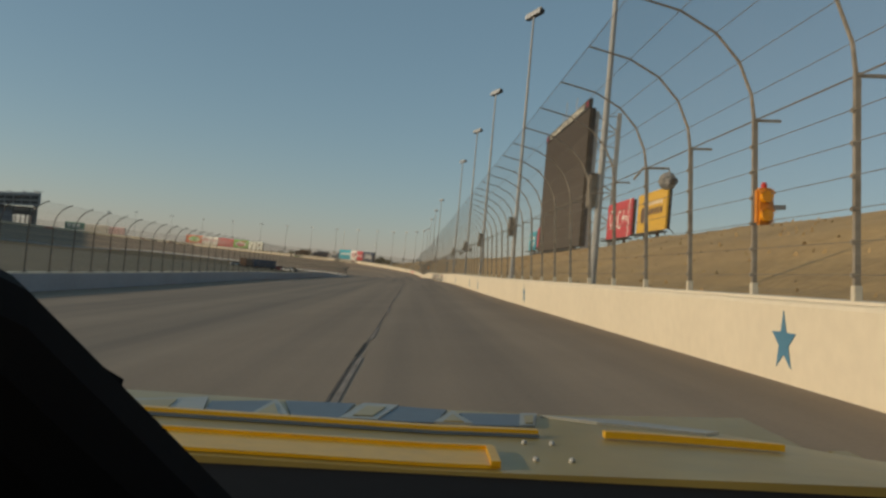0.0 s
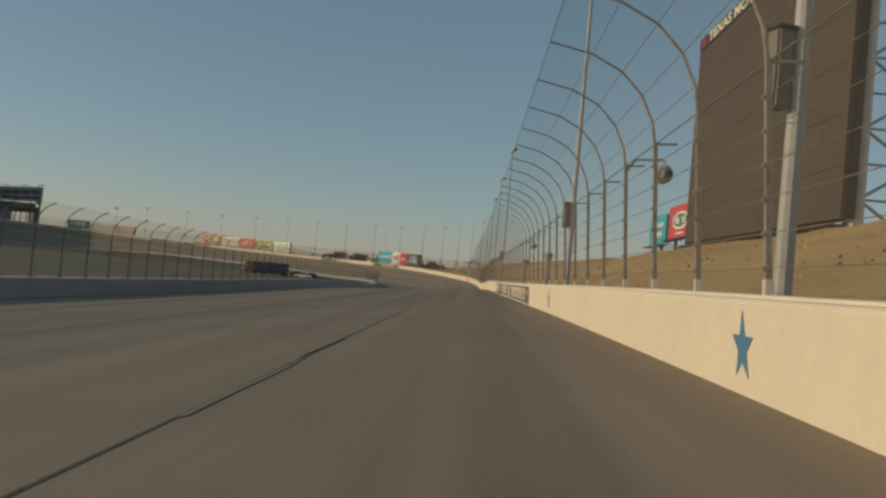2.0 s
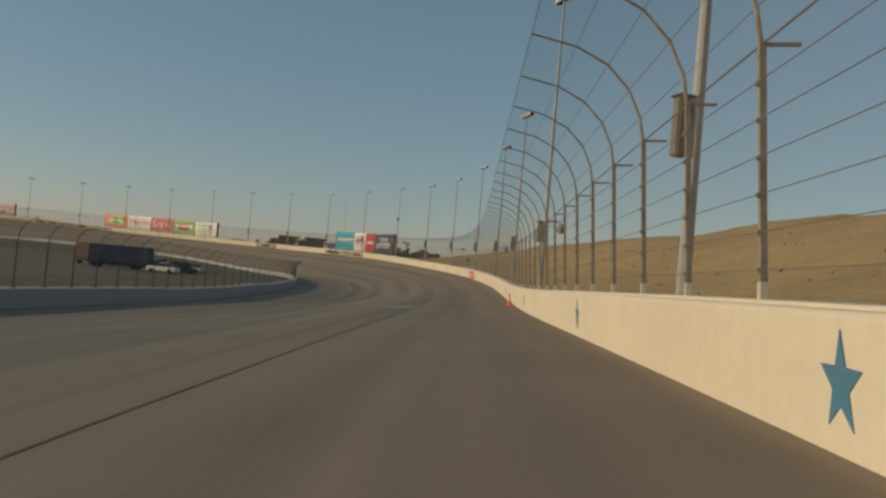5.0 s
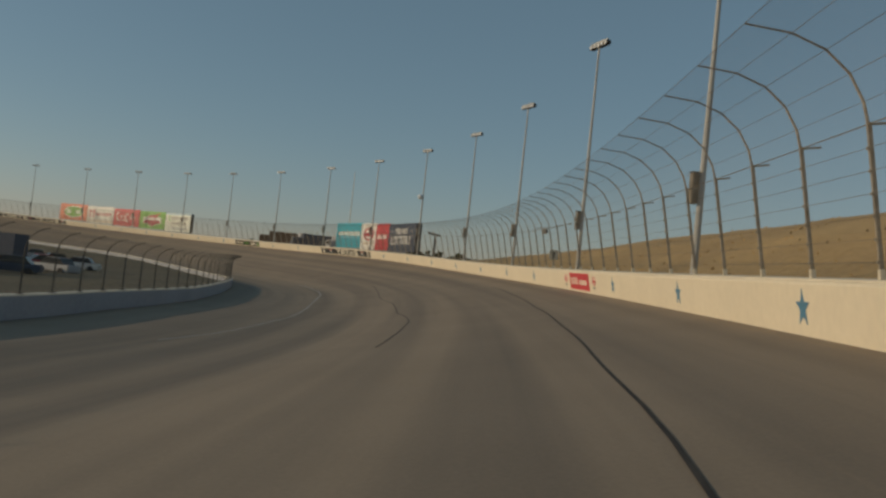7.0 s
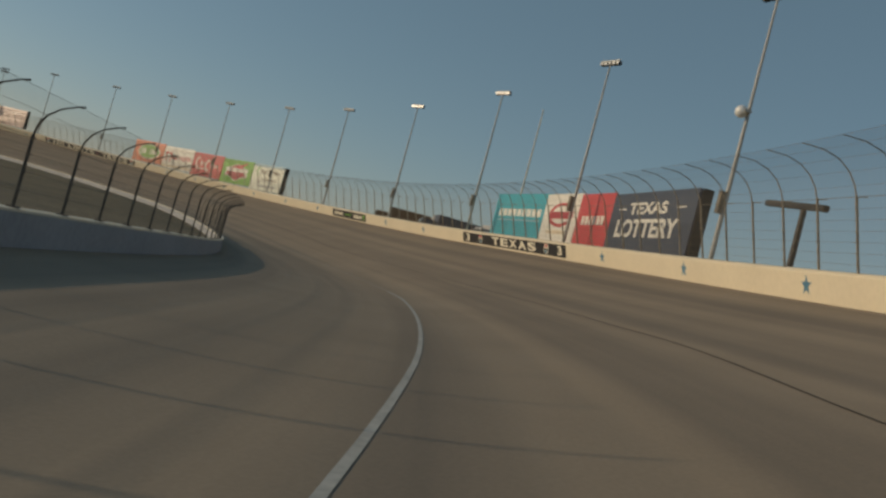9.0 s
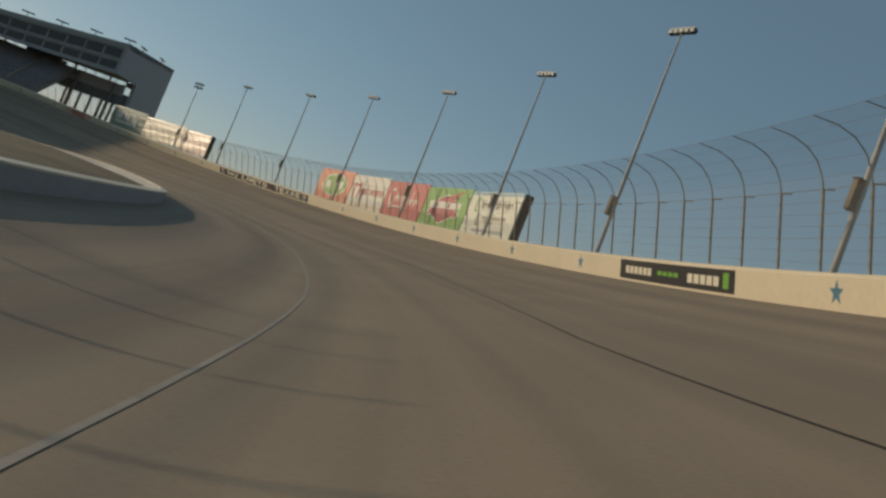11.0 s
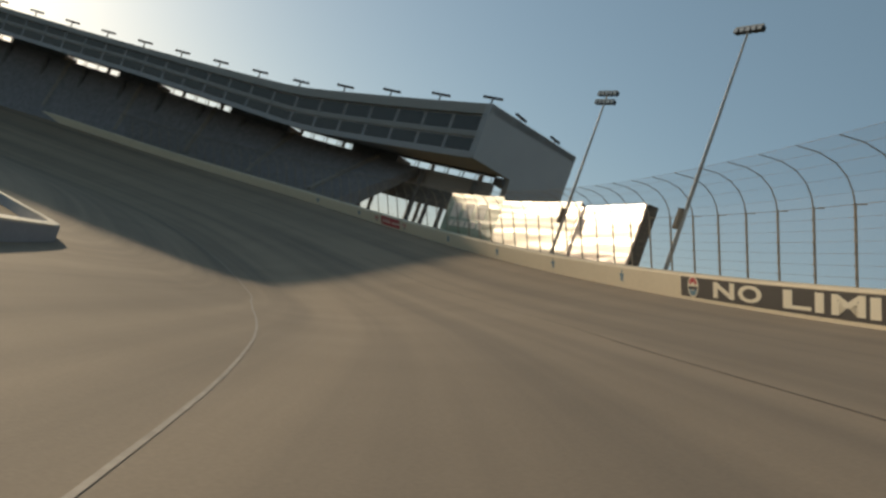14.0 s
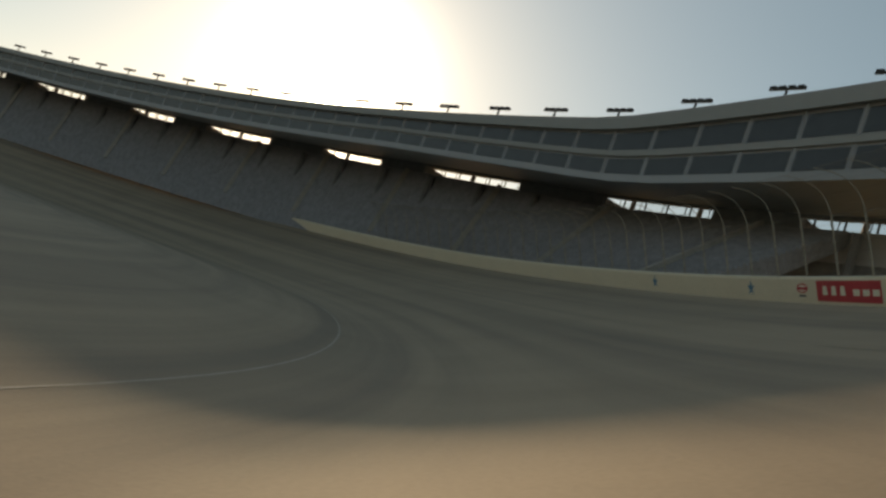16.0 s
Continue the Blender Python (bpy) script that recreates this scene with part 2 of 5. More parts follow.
VINYL = {k: mat("vinyl_" + k, c, 0.5, vary=0.07, fine=6, coarse=0.4) for k, c in dict(
    teal=(0.02, 0.36, 0.46), white=(0.8, 0.76, 0.68), red=(0.55, 0.05, 0.06), navy=(0.035, 0.05, 0.085), orange=(0.75, 0.2, 0.1),
    green=(0.17, 0.42, 0.06), cream=(0.8, 0.8, 0.68), sand=(0.75, 0.62, 0.45), forest=(0.02, 0.16, 0.07), yellow=(0.7, 0.4, 0.03),
    darkred=(0.4, 0.03, 0.05), sky=(0.3, 0.5, 0.6), brown=(0.12, 0.06, 0.03), grey=(0.4, 0.4, 0.4)).items()}


# ---- mesh helpers ----
def part(name, bm, material, parent=None, label="", kind=""):
    me = bpy.data.meshes.new(name)
    bm.to_mesh(me)
    bm.free()
    me.materials.append(material)
    ob = new(name, me)
    ob.parent = parent
    return tagged(ob, label, kind=kind)


def base(name, label, category, m=None, group="", kind=""):
    ob = new(name)
    if m is not None:
        ob.matrix_world = m
    return tagged(ob, label, category, group, kind)


def add_box(bm, lo, hi, m=None, bevel=0.0):
    lo, hi = Vector(lo), Vector(hi)
    t = Matrix.Translation((lo + hi) / 2) @ Matrix.Diagonal((*(hi - lo), 1))
    vs = bmesh.ops.create_cube(bm, size=1, matrix=(m or Matrix()) @ t)["verts"]
    if bevel:
        es = list({e for v in vs for e in v.link_edges})
        bmesh.ops.bevel(bm, geom=es, offset=bevel, segments=2, affect="EDGES", clamp_overlap=True)
    return bm


def box(lo, hi, m=None, bevel=0.0):
    return add_box(bmesh.new(), lo, hi, m, bevel)


def add_tube(bm, pts, radii, seg=8, cap=True):
    """A round bar through the points."""
    pts = [Vector(p) for p in pts]
    if not hasattr(radii, "__len__"):
        radii = [radii] * len(pts)
    rings, side = [], None
    for i, p in enumerate(pts):
        d = (pts[min(i + 1, len(pts) - 1)] - pts[max(i - 1, 0)]).normalized()
        if side is None:
            side = d.orthogonal().normalized()
        side = (side - d * side.dot(d)).normalized()
        up = d.cross(side)
        rings.append([bm.verts.new(p + (side * math.cos(a) + up * math.sin(a)) * radii[i]) for a in (k * 2 * math.pi / seg for k in range(seg))])
    for a, b in zip(rings, rings[1:]):
        for k in range(seg):
            bm.faces.new((a[k], a[(k + 1) % seg], b[(k + 1) % seg], b[k]))
    if cap:
        bm.faces.new(rings[0][::-1]), bm.faces.new(rings[-1])
    return bm


def tube(pts, radii, seg=8):
    return add_tube(bmesh.new(), pts, radii, seg)


def sheet(points, y, thick=0.012):
    """A flat shape in x and z, its face at y, its back at y + thick."""
    bm = bmesh.new()
    f = [bm.verts.new((x, y, z)) for x, z in points]
    b = [bm.verts.new((x, y + thick, z)) for x, z in points]
    k = len(points)
    bm.faces.new(f), bm.faces.new(b[::-1])
    for i in range(k):
        bm.faces.new((f[i], b[i], b[(i + 1) % k], f[(i + 1) % k]))
    bmesh.ops.recalc_face_normals(bm, faces=bm.faces)
    return bm


def oval(cx, cz, rx, rz, k=28, a0=0.0, a1=2 * math.pi):
    return [(cx + rx * math.cos(a0 + (a1 - a0) * i / k), cz + rz * math.sin(a0 + (a1 - a0) * i / k)) for i in range(k)]


def rect(x0, z0, x1, z1):
    return [(x0, z0), (x1, z0), (x1, z1), (x0, z1)]


def star(cx, cz, r, inner=0.42):
    return [(cx + (r if i % 2 == 0 else r * inner) * math.sin(i * math.pi / 5), cz + (r if i % 2 == 0 else r * inner) * math.cos(i * math.pi / 5)) for i in range(10)]


def letters(text, height, width=None):
    """A mesh of words, standing in x and z, facing -y, its lower left corner at the origin, fitted to the width if one is given."""
    cu = bpy.data.curves.new("words", "FONT")
    cu.body, cu.size, cu.extrude = text, 1.0, 0.006
    cu.offset = 0.03
    ob = bpy.data.objects.new("words", cu)
    me = bpy.data.meshes.new_from_object(ob)
    bpy.data.objects.remove(ob)
    bpy.data.curves.remove(cu)
    bm = bmesh.new()
    bm.from_mesh(me)
    bpy.data.meshes.remove(me)
    xs, ys = [v.co.x for v in bm.verts], [v.co.y for v in bm.verts]
    x0, x1, y0, y1 = min(xs), max(xs), min(ys), max(ys)
    fy = height / (y1 - y0)
    fx = width / (x1 - x0) if width else fy
    for v in bm.verts:
        v.co = Vector(((v.co.x - x0) * fx, -v.co.z, (v.co.y - y0) * fy))
    return bm


def sweep(name, s0, s1, step, profile, m, closed=False, place=at, uv=False):
    """A profile of (n, up) points carried along the course."""
    bm = bmesh.new()
    lay = bm.loops.layers.uv.new("course") if uv else None
    rows = []
    for s in np.append(np.arange(s0, s1, step), s1):
        pr = profile(s)
        rows.append([(bm.verts.new(place(s, n, u)), n, s) for n, u in pr])
    for a, b in zip(rows, rows[1:]):
        k = len(a)
        for i in range(k if closed else k - 1):
            j = (i + 1) % k
            q = (a[i], a[j], b[j], b[i])
            f = bm.faces.new([v[0] for v in q])
            if lay:
                for lp, v in zip(f.loops, q):
                    lp[lay].uv = (v[1], v[2])
    if closed:
        bm.faces.new([v[0] for v in rows[0]]), bm.faces.new([v[0] for v in rows[-1][::-1]])
    bmesh.ops.recalc_face_normals(bm, faces=bm.faces)
    return part(name, bm, m)


S0, S1 = -40.0, 760.0


def glossy(name, c):
    """Shiny banner cloth with long slack waves."""
    m = mat("banner_" + name, c, 0.34, vary=0.05, coarse=0.3, spec=1.0)
    nt = m.node_tree
    co, mp, wv, bp = (nt.nodes.new("ShaderNode" + k) for k in ("TexCoord", "Mapping", "TexNoise", "Bump"))
    mp.inputs["Scale"].default_value = (0.12, 1, 1.0)
    wv.inputs["Scale"].default_value, wv.inputs["Detail"].default_value = 1.0, 1
    bp.inputs["Strength"].default_value, bp.inputs["Distance"].default_value = 0.8, 0.12
    nt.links.new(co.outputs["Object"], mp.inputs[0])
    nt.links.new(mp.outputs[0], wv.inputs["Vector"])
    nt.links.new(wv.outputs[0], bp.inputs["Height"])
    b = nt.nodes["Principled BSDF"]
    nt.links.new(bp.outputs[0], b.inputs["Normal"])
    nt.links.new(bp.outputs[0], b.inputs["Coat Normal"])
    b.inputs["Coat Weight"].default_value, b.inputs["Coat Roughness"].default_value, b.inputs["Coat IOR"].default_value = 1.0, 0.42, 1.9
    return m


# the red is paled: white sun glare is put into its colour
GLOSSY = {k: glossy(k, c) for k, c in dict(sand=(0.75, 0.62, 0.45), forest=(0.02, 0.16, 0.07), red=(0.7, 0.4, 0.33)).items()}


def inner_n(s):
    return float(np.interp(s, [200, 290, 305, 325, 345, 362, 400, 425, 470, 500, 520, 545, 570, 600, 640], [21.8, 21.6, 21.5, 21.6, 21.2, 20.9, 20.3, 20.2, 20.2, 21.0, 24.0, 31.0, 39.0, 47.0, 56.0]))


def inner_top(s):
    return float(np.interp(s, [260, 310, 340, 395], [0.9, 0.78, 0.74, 0.62]))


# ---- ground and road ----
GZ = -2.7
bm = bmesh.new()
for r0, r1, k in ((0, 900, 24), (900, 2200, 24), (2200, 4200, 24)):
    for i in range(k):
        a, b = 2 * math.pi * i / k, 2 * math.pi * (i + 1) / k
        q = [(r0, a), (r1, a), (r1, b), (r0, b)] if r0 else [(0, a), (r1, a), (r1, b)]
        bm.faces.new([bm.verts.new((-150 + r * math.cos(t), 250 + r * math.sin(t), GZ)) for r, t in q])
bmesh.ops.remove_doubles(bm, verts=bm.verts, dist=0.01)
bmesh.ops.recalc_face_normals(bm, faces=bm.faces)
tagged(part("ground", bm, GROUND), "flat dry earth round the speedway", "ground", kind="structure")


def road_profile(s):
    k = flat_from(s)
    ns = [-0.45, 0.5, 2, 4, 6, 8, 10, k - 3, k - 2.2, k - 1.6, k - 1.1, k - 0.6, k - 0.2, k + 0.2, k + 0.6, k + 1.1, k + 1.6, k + 2.2, k + 3.2, inner_n(s) + 0.2] if k < 18 else [-0.45, 0.5, 2, 4, 6, 8, 10, 12, 14, 15, 16, 17, 18, 18.5, 19, 19.5, 20, 20.5, 21, inner_n(s) + 0.2]
    return [(n, road_up(s, max(n, 0))) for n in ns]


road = tagged(sweep("road", S0, S1, 2, road_profile, ASPHALT, uv=True), "banked brown-grey worn asphalt race track", "road", kind="structure")


def mark(name, s0, s1, n_of, width, m, lift=0.007, step=2.0, label=""):
    ob = sweep(name, s0, s1, step, lambda s: [(n_of(s) - width / 2, road_up(s, n_of(s) - width / 2) + lift), (n_of(s) + width / 2, road_up(s, n_of(s) + width / 2) + lift)], m)
    ob.parent = road
    return tagged(ob, label)


def wiggle(s, a=0.06, f=0.21):
    return a * math.sin(s * f) + a * 0.5 * math.sin(s * f * 2.7 + 1)


LINE_N = [(255, 17.8), (275, 14.8), (287, 14.15), (300, 14.3), (304, 14.35), (310, 14.2), (323, 13.6), (345, 13.0), (370, 13.2), (389, 13.45), (400, 13.5), (414, 13.8), (433, 13.85), (447, 13.45), (460, 13.1), (472, 12.95), (484, 13.3), (495, 14.2), (502, 14.9), (515, 16.4), (522, 16.9), (537, 17.3), (550, 17.4), (640, 17.5)]
for a, b, width in ((270, 350, 0.085), (350, 640, 0.055)):
    mark("white_line", a, b, lambda s: float(np.interp(s, *zip(*LINE_N))), width, LINE if a < 350 else WORN, label="thin white line at the inner edge of the banking")
mark("tar_seam", -30, 240, lambda s: float(np.interp(s, [0, 60, 143, 170, 208, 240], [5.25, 5.1, 5.1, 5.45, 5.5, 5.0])) + wiggle(s, 0.02), 0.03, SEAM, label="thin worn seam between two lanes of asphalt")
for a, b in ((6, 12.5), (16, 19), (26, 29), (40, 50.5), (66, 70), (83, 88), (104, 107), (119, 123.5), (143, 146.5), (160, 166), (172, 175)):
    mark("pale_patch", a, b, lambda s: float(np.interp(s, [0, 60, 143, 170, 208], [5.25, 5.1, 5.1, 5.45, 5.5])) - 0.05 + wiggle(s, 0.015, 0.5), 0.06, PATCH, 0.009, 0.5)
for a, b in ((12.5, 15), (50.5, 54.5), (88, 92), (123.5, 128), (157, 160), (166, 170), (225, 240)):
    mark("tar_seam", a, b, lambda s: float(np.interp(s, [0, 60, 143, 170, 208, 240], [5.25, 5.1, 5.1, 5.45, 5.5, 5.0])) + wiggle(s, 0.018, 0.6), 0.05, TAR, 0.011, 0.5)
mark("tar_seam", 240, 300, lambda s: float(np.interp(s, [240, 251, 257, 263, 273, 300], [5.0, 4.25, 4.05, 3.8, 3.35, 2.6])) + wiggle(s, 0.04), 0.05, TAR, label="dark tar seam")
mark("tar_seam", 264, 430, lambda s: float(np.interp(s, [264, 270, 276, 280, 284, 290, 296, 300, 305, 311, 318, 327, 345, 360, 393, 430], [8.35, 8.2, 8.15, 8.35, 8.8, 9.0, 9.25, 9.65, 9.8, 9.6, 9.2, 8.6, 8.7, 9.0, 9.6, 8.9])) + wiggle(s, 0.03, 0.4), 0.045, TAR)
mark("tar_seam", 430, 560, lambda s: float(np.interp(s, [430, 465, 560], [8.9, 8.2, 7.2])) + wiggle(s, 0.08, 0.13), 0.03, SEAM)
for s in (149.2, 226.5):
    ob = sweep("tar_seam", s, s + 0.16, 0.08, lambda q: [(n, road_up(q, n) + 0.007) for n in (1.0, 4, 8, 12, 13)], TAR)
    ob.parent = road
ob = sweep("painted_block", 227.8, 229.4, 0.4, lambda q: [(n, road_up(q, n) + 0.008) for n in (5.1, 6.9)], LINE)
ob.parent = road
tagged(ob, "pale painted block on the asphalt")

# ---- outer wall ----
WH = 0.97
wall = base("wall_outer", "white-painted concrete and steel race track wall", "wall", kind="structure")


def wall_piece(name, a, b, m, prof, label=""):
    ob = sweep(name, a, b, 2.0, lambda s: prof, m, True, leaning)
    ob.parent = wall
    return tagged(ob, label)


for a, b in ((S0, 117.0), (117.0, 159.6), (159.6, 262.0), (262.0, 330.0), (330.0, 420.0), (420.0, 520.0), (520.0, 640.0), (640.0, S1)):
    wall_piece("wall_section", a, b - 0.004, WHITE, [(0.0, -0.3), (0.0, WH - 0.06), (-0.02, WH - 0.02), (-0.05, WH), (-0.42, WH), (-0.45, WH - 0.04), (-0.45, -0.6)])
wall_piece("wall_cap", S0, S1, CAP, [(-0.06, WH + 0.004), (-0.06, WH + 0.04), (-0.36, WH + 0.04), (-0.36, WH + 0.004)], "pale cap along the top of the wall")

def on_wall(s, e=0.012, up=0.0):
    """A frame on the wall's face: x towards smaller s, z up the face, -y to the track."""
    o, u, x = leaning(s, e, up), leaning(s, e, up + 1), leaning(s - 0.5, e, up)
    z, x = (u - o).normalized(), (x - o).normalized()
    y = z.cross(x)
    return Matrix.Translation(o) @ Matrix((x, y, z)).transposed().to_4x4()


STAR = sheet(star(0, 0, 0.34, 0.4), -0.004, 0.008)
star_me = bpy.data.meshes.new("star")
STAR.to_mesh(star_me)
STAR.free()
star_me.materials.append(STARBLUE)
spots = [-23.4, -6.6, 10.2, 33.8, 57.0, 65.0, 85.2, 107.2, 175.2, 189.0, 203.0, 222.0, 240.0, 259.2, 268.6, 278.5, 299.5, 309.3, 319.5] + [329.7 + 10.2 * k for k in range(4)]
spots += [396.5, 406.7, 426.9, 437.1, 447.6, 457.8, 468.0, 478.2, 529.6, 539.8, 550.0, 560.2, 581.0, 591.2]
for s in spots:
    ob = new("star", star_me)
    ob.parent = wall
    ob.matrix_world = on_wall(s, 0.006, 0.47) @ Matrix.Diagonal((1.0, 1, 1.1, 1))


def panel(name, s0, s1, m=BLACK, up0=0.05, up1=WH - 0.1, label=""):
    return wall_piece(name, s0, s1, m, [(0.003, up0), (0.01, up0), (0.01, up1), (0.003, up1)], label)


def wall_words(text, s_left, s_right, holder, height=0.62, up=0.16, m=LETTER):
    """Words set letter by letter along the wall, from larger to smaller s."""
    gaps = [0.45 if c == " " else 0.32 if c in "I.!1" else 0.8 for c in text]
    total, s = sum(gaps), s_left
    for c, g in zip(text, gaps):
        w = (s_left - s_right) * g / total
        if c != " ":
            ob = part("letter", letters(c, height if c != "." else 0.14, w * (0.84 if c not in "I." else 0.62)), m, holder)
            ob.matrix_world = on_wall(s - w * 0.08, 0.018, up)
        s -= w


def roundel(s, holder, r=0.44):
    """A badge of plain shapes: pale ring, red rays above, a dark band, blue-grey rays below."""
    for name, pts, m, y in (("badge_disc", oval(0, 0, r * 1.15, r), LETTER, -0.016), ("badge_band", rect(-r * 0.95, -r * 0.3, r * 0.95, r * 0.02), BLACK, -0.02)):
        ob = part(name, sheet(pts, y, 0.01), m, holder)
        ob.matrix_world = on_wall(s, 0.006, 0.49)
    for k in range(5):
        for sign, m in ((1, STARRED), (-1, STARBLUE)):
            a, b = radians(24 + 27 * k), radians(46 + 27 * k)
            pts = [(1.0 * r * math.cos(a), sign * r * 0.88 * math.sin(a)), (r * math.cos(b), sign * r * 0.88 * math.sin(b)), (r * 0.5 * math.cos(b), sign * r * 0.4 * math.sin(b)), (r * 0.5 * math.cos(a), sign * r * 0.4 * math.sin(a))]
            ob = part("badge_ray", sheet(pts, -0.022, 0.006), m, holder)
            ob.matrix_world = on_wall(s, 0.006, 0.49)


p1 = panel("black_panel", 117.6, 159.0, label="long black panel painted on the wall")
roundel(118.9, p1, 0.5), roundel(158.2, p1, 0.5)
wall_words("TEXASMOTORSPEEDWAY.COM", 134.2, 120.3, p1, 0.66, 0.14)
wall_words("TEXAS", 138.6, 135.3, p1, 0.66, 0.14)
wall_words("NO LIMITS", 147.4, 139.6, p1, 0.66, 0.14)
wall_words("#NLTX", 151.4, 149.2, p1, 0.54, 0.18)
wall_words("@TXMOTORSPEEDWAY", 157.3, 152.1, p1, 0.6)
for q in (134.75, 139.15, 148.2):
    ob = part("red_star", sheet(star(0, 0, 0.3), -0.004, 0.008), STARRED, p1)
    ob.matrix_world = on_wall(q, 0.016, 0.46)
p2 = panel("black_panel", 366.0, 386.6, label="black panel with pale words on the wall")
wall_words("TEXAS", 380.3, 371.2, p2)
for s in (382.6, 369.4):
    roundel(s, p2, 0.36)
for s in (385.4, 367.0):
    wall_words("3", s + 0.5, s - 0.4, p2)
p3 = panel("black_panel", 489.9, 522.8, label="black panel with pale words on the wall")
roundel(521.6, p3), roundel(491.2, p3, 0.48)
wall_words("NO LIMITS", 519.9, 504.5, p3)
wall_words("TEXAS", 502.0, 492.6, p3)
ob = part("red_star", sheet(star(0, 0, 0.3), -0.004, 0.008), STARRED, p3)
ob.matrix_world = on_wall(503.8, 0.016, 0.46)
p4 = panel("sponsor_panel", 412.4, 422.2, label="black sponsor panel with pale and green bars")
for a, b, z0, z1, m in ((421.6, 419.0, 0.3, 0.62, LETTER), (418.5, 416.6, 0.38, 0.55, VINYL["green"]), (415.9, 413.4, 0.25, 0.6, LETTER), (413.2, 412.7, 0.2, 0.75, VINYL["green"])):
    k = max(1, int((a - b) / 0.42))
    for i in range(k):
        ob = part("bar", sheet(rect(0, z0, (a - b) / k * 0.78, z1), -0.004, 0.006), m, p4)
        ob.matrix_world = on_wall(a - i * (a - b) / k, 0.015, 0)
for a, b in ((283.6, 288.4), (571.3, 575.6)):
    p = panel("sponsor_panel", a, b, VINYL["red"], label="red sponsor panel with pale bars between two badges")
    for i in range(6):
        ob = part("bar", sheet([(0, 0.3), (0.36, 0.3), (0.3, 0.66), (0.06, 0.66)] if i < 3 else rect(0, 0.3, 0.42, 0.54), -0.004, 0.006), LETTER, p)
        ob.matrix_world = on_wall(b - 0.4 - i * 0.62 - (0.25 if i > 2 else 0), 0.015, 0)
    for q in (a - 1.1, b + 1.1):
        for pts, m, y in ((oval(0, 0.55, 0.42, 0.2), VINYL["red"], -0.004), (oval(0, 0.55, 0.34, 0.14), LETTER, -0.008), (rect(-0.36, 0.48, 0.36, 0.6), VINYL["red"], -0.012), (rect(-0.25, 0.2, 0.25, 0.27), VINYL["navy"], -0.004)):
            ob = part("badge", sheet(pts, y, 0.004), m, p)
            ob.matrix_world = on_wall(q, 0.008, 0)

# ---- catch fence on the outer wall ----
fence = base("catch_fence", "tall brown steel catch fence of curved posts and cables", "fence")
ARC = [(0.0, 3.3), (0.05, 3.75), (0.22, 4.2), (0.55, 4.6), (1.05, 4.9), (1.75, 5.1)]
FE = -0.22
post_me, arc_me = bpy.data.meshes.new("post"), bpy.data.meshes.new("post_arm")
bm = bmesh.new()
add_box(bm, (-0.032, -0.03, 0.0), (0.032, 0.03, 2.5))
add_box(bm, (-0.36, -0.02, 2.45), (0.0, 0.02, 2.485))
add_box(bm, (-0.09, -0.09, 0.0), (0.09, 0.09, 0.05))
for z in (0.35, 0.7, 1.05, 1.4, 1.75, 2.1):
    add_box(bm, (0.035, -0.025, z - 0.025), (0.06, 0.025, z + 0.025))
bm.to_mesh(post_me)
bm.free()
post_me.materials.append(POST)
foot_me = bpy.data.meshes.new("post_foot")
bm = box((-0.045, -0.045, 0.05), (0.045, 0.045, 0.24), bevel=0.008)
bm.to_mesh(foot_me)
bm.free()
foot_me.materials.append(CAP)
bm = tube([(e, 0, u - 0.93) for e, u in ARC], [0.028, 0.024, 0.021, 0.019, 0.017, 0.015], 6)
bm.to_mesh(arc_me)
bm.free()
arc_me.materials.append(POST)


def post_frame(s, e=FE, up=0.93):
    o, z, x = leaning(s, e, up), leaning(s, e, up + 1), leaning(s, e + 1, up)
    z, x = (z - o).normalized(), (x - o).normalized()
    return Matrix.Translation(o) @ Matrix((x, z.cross(x), z)).transposed().to_4x4()


for s in list(np.arange(166.7 - 2.72 * 70, 290, 2.72)) + list(np.arange(330.35 - 2.28 * 17, 640, 2.28)):
    m = post_frame(s)
    for name, me in (("post", post_me), ("post_arm", arc_me)) + ((("post_foot", foot_me),) if s < 300 else ()):
        ob = new(name, me)
        ob.parent, ob.matrix_world = fence, m


def cable(e, u, r):
    ob = sweep("cable", S0, 640, 4.0, lambda s: [(e - r, u - r), (e + r, u - r), (e + r, u + r), (e - r, u + r)], CABLE, True, leaning)
    ob.parent = fence


for u in (1.28, 1.63, 1.98, 2.33, 2.68, 3.03):
    cable(FE + 0.06, u, 0.004)
cable(FE, 3.4, 0.008)
for e, u in ((0.22, 4.2), (1.05, 4.9), (1.75, 5.1), (0.05, 3.75), (0.55, 4.6)):
    cable(FE + e, u, 0.0035)
ob = sweep("netting", S0, 640, 4.0, lambda s: [(FE + 0.08, 0.95), (FE + 0.08, 3.35)] + [(FE + e + 0.03, u) for e, u in ARC[1:]], NET, False, leaning)
ob.parent = fence
tagged(ob, "fine steel netting")

# ---- grass bank outside ----
CREST = [(-60, 7.4), (200, 7.2), (250, 8.0), (300, 7.2), (325, 6.0), (345, 4.0), (365, 1.0), (400, 0.6), (445, 0.6), (475, -2.0), (800, -4.0)]


def bank_profile(s):
    c = float(np.interp(s, *zip(*CREST)))
    j = 0.25 * noise.noise((s * 0.05, 1.7, 0)) + 0.12 * noise.noise((s * 0.3, 5.1, 0))
    low = GZ - base_z(s) - 0.3
    return [(-0.44, 0.1), (-2.0, 0.15), (-6, c * 0.2 + j), (-12, c * 0.55 + j), (-19, c * 0.86 + j * 1.5), (-25, c + j * 2), (-34, c * 0.98 + j * 2), (-60, c * 0.8), (-120, low if s > 330 else min(c * 0.5, 2)), (-160, low)]


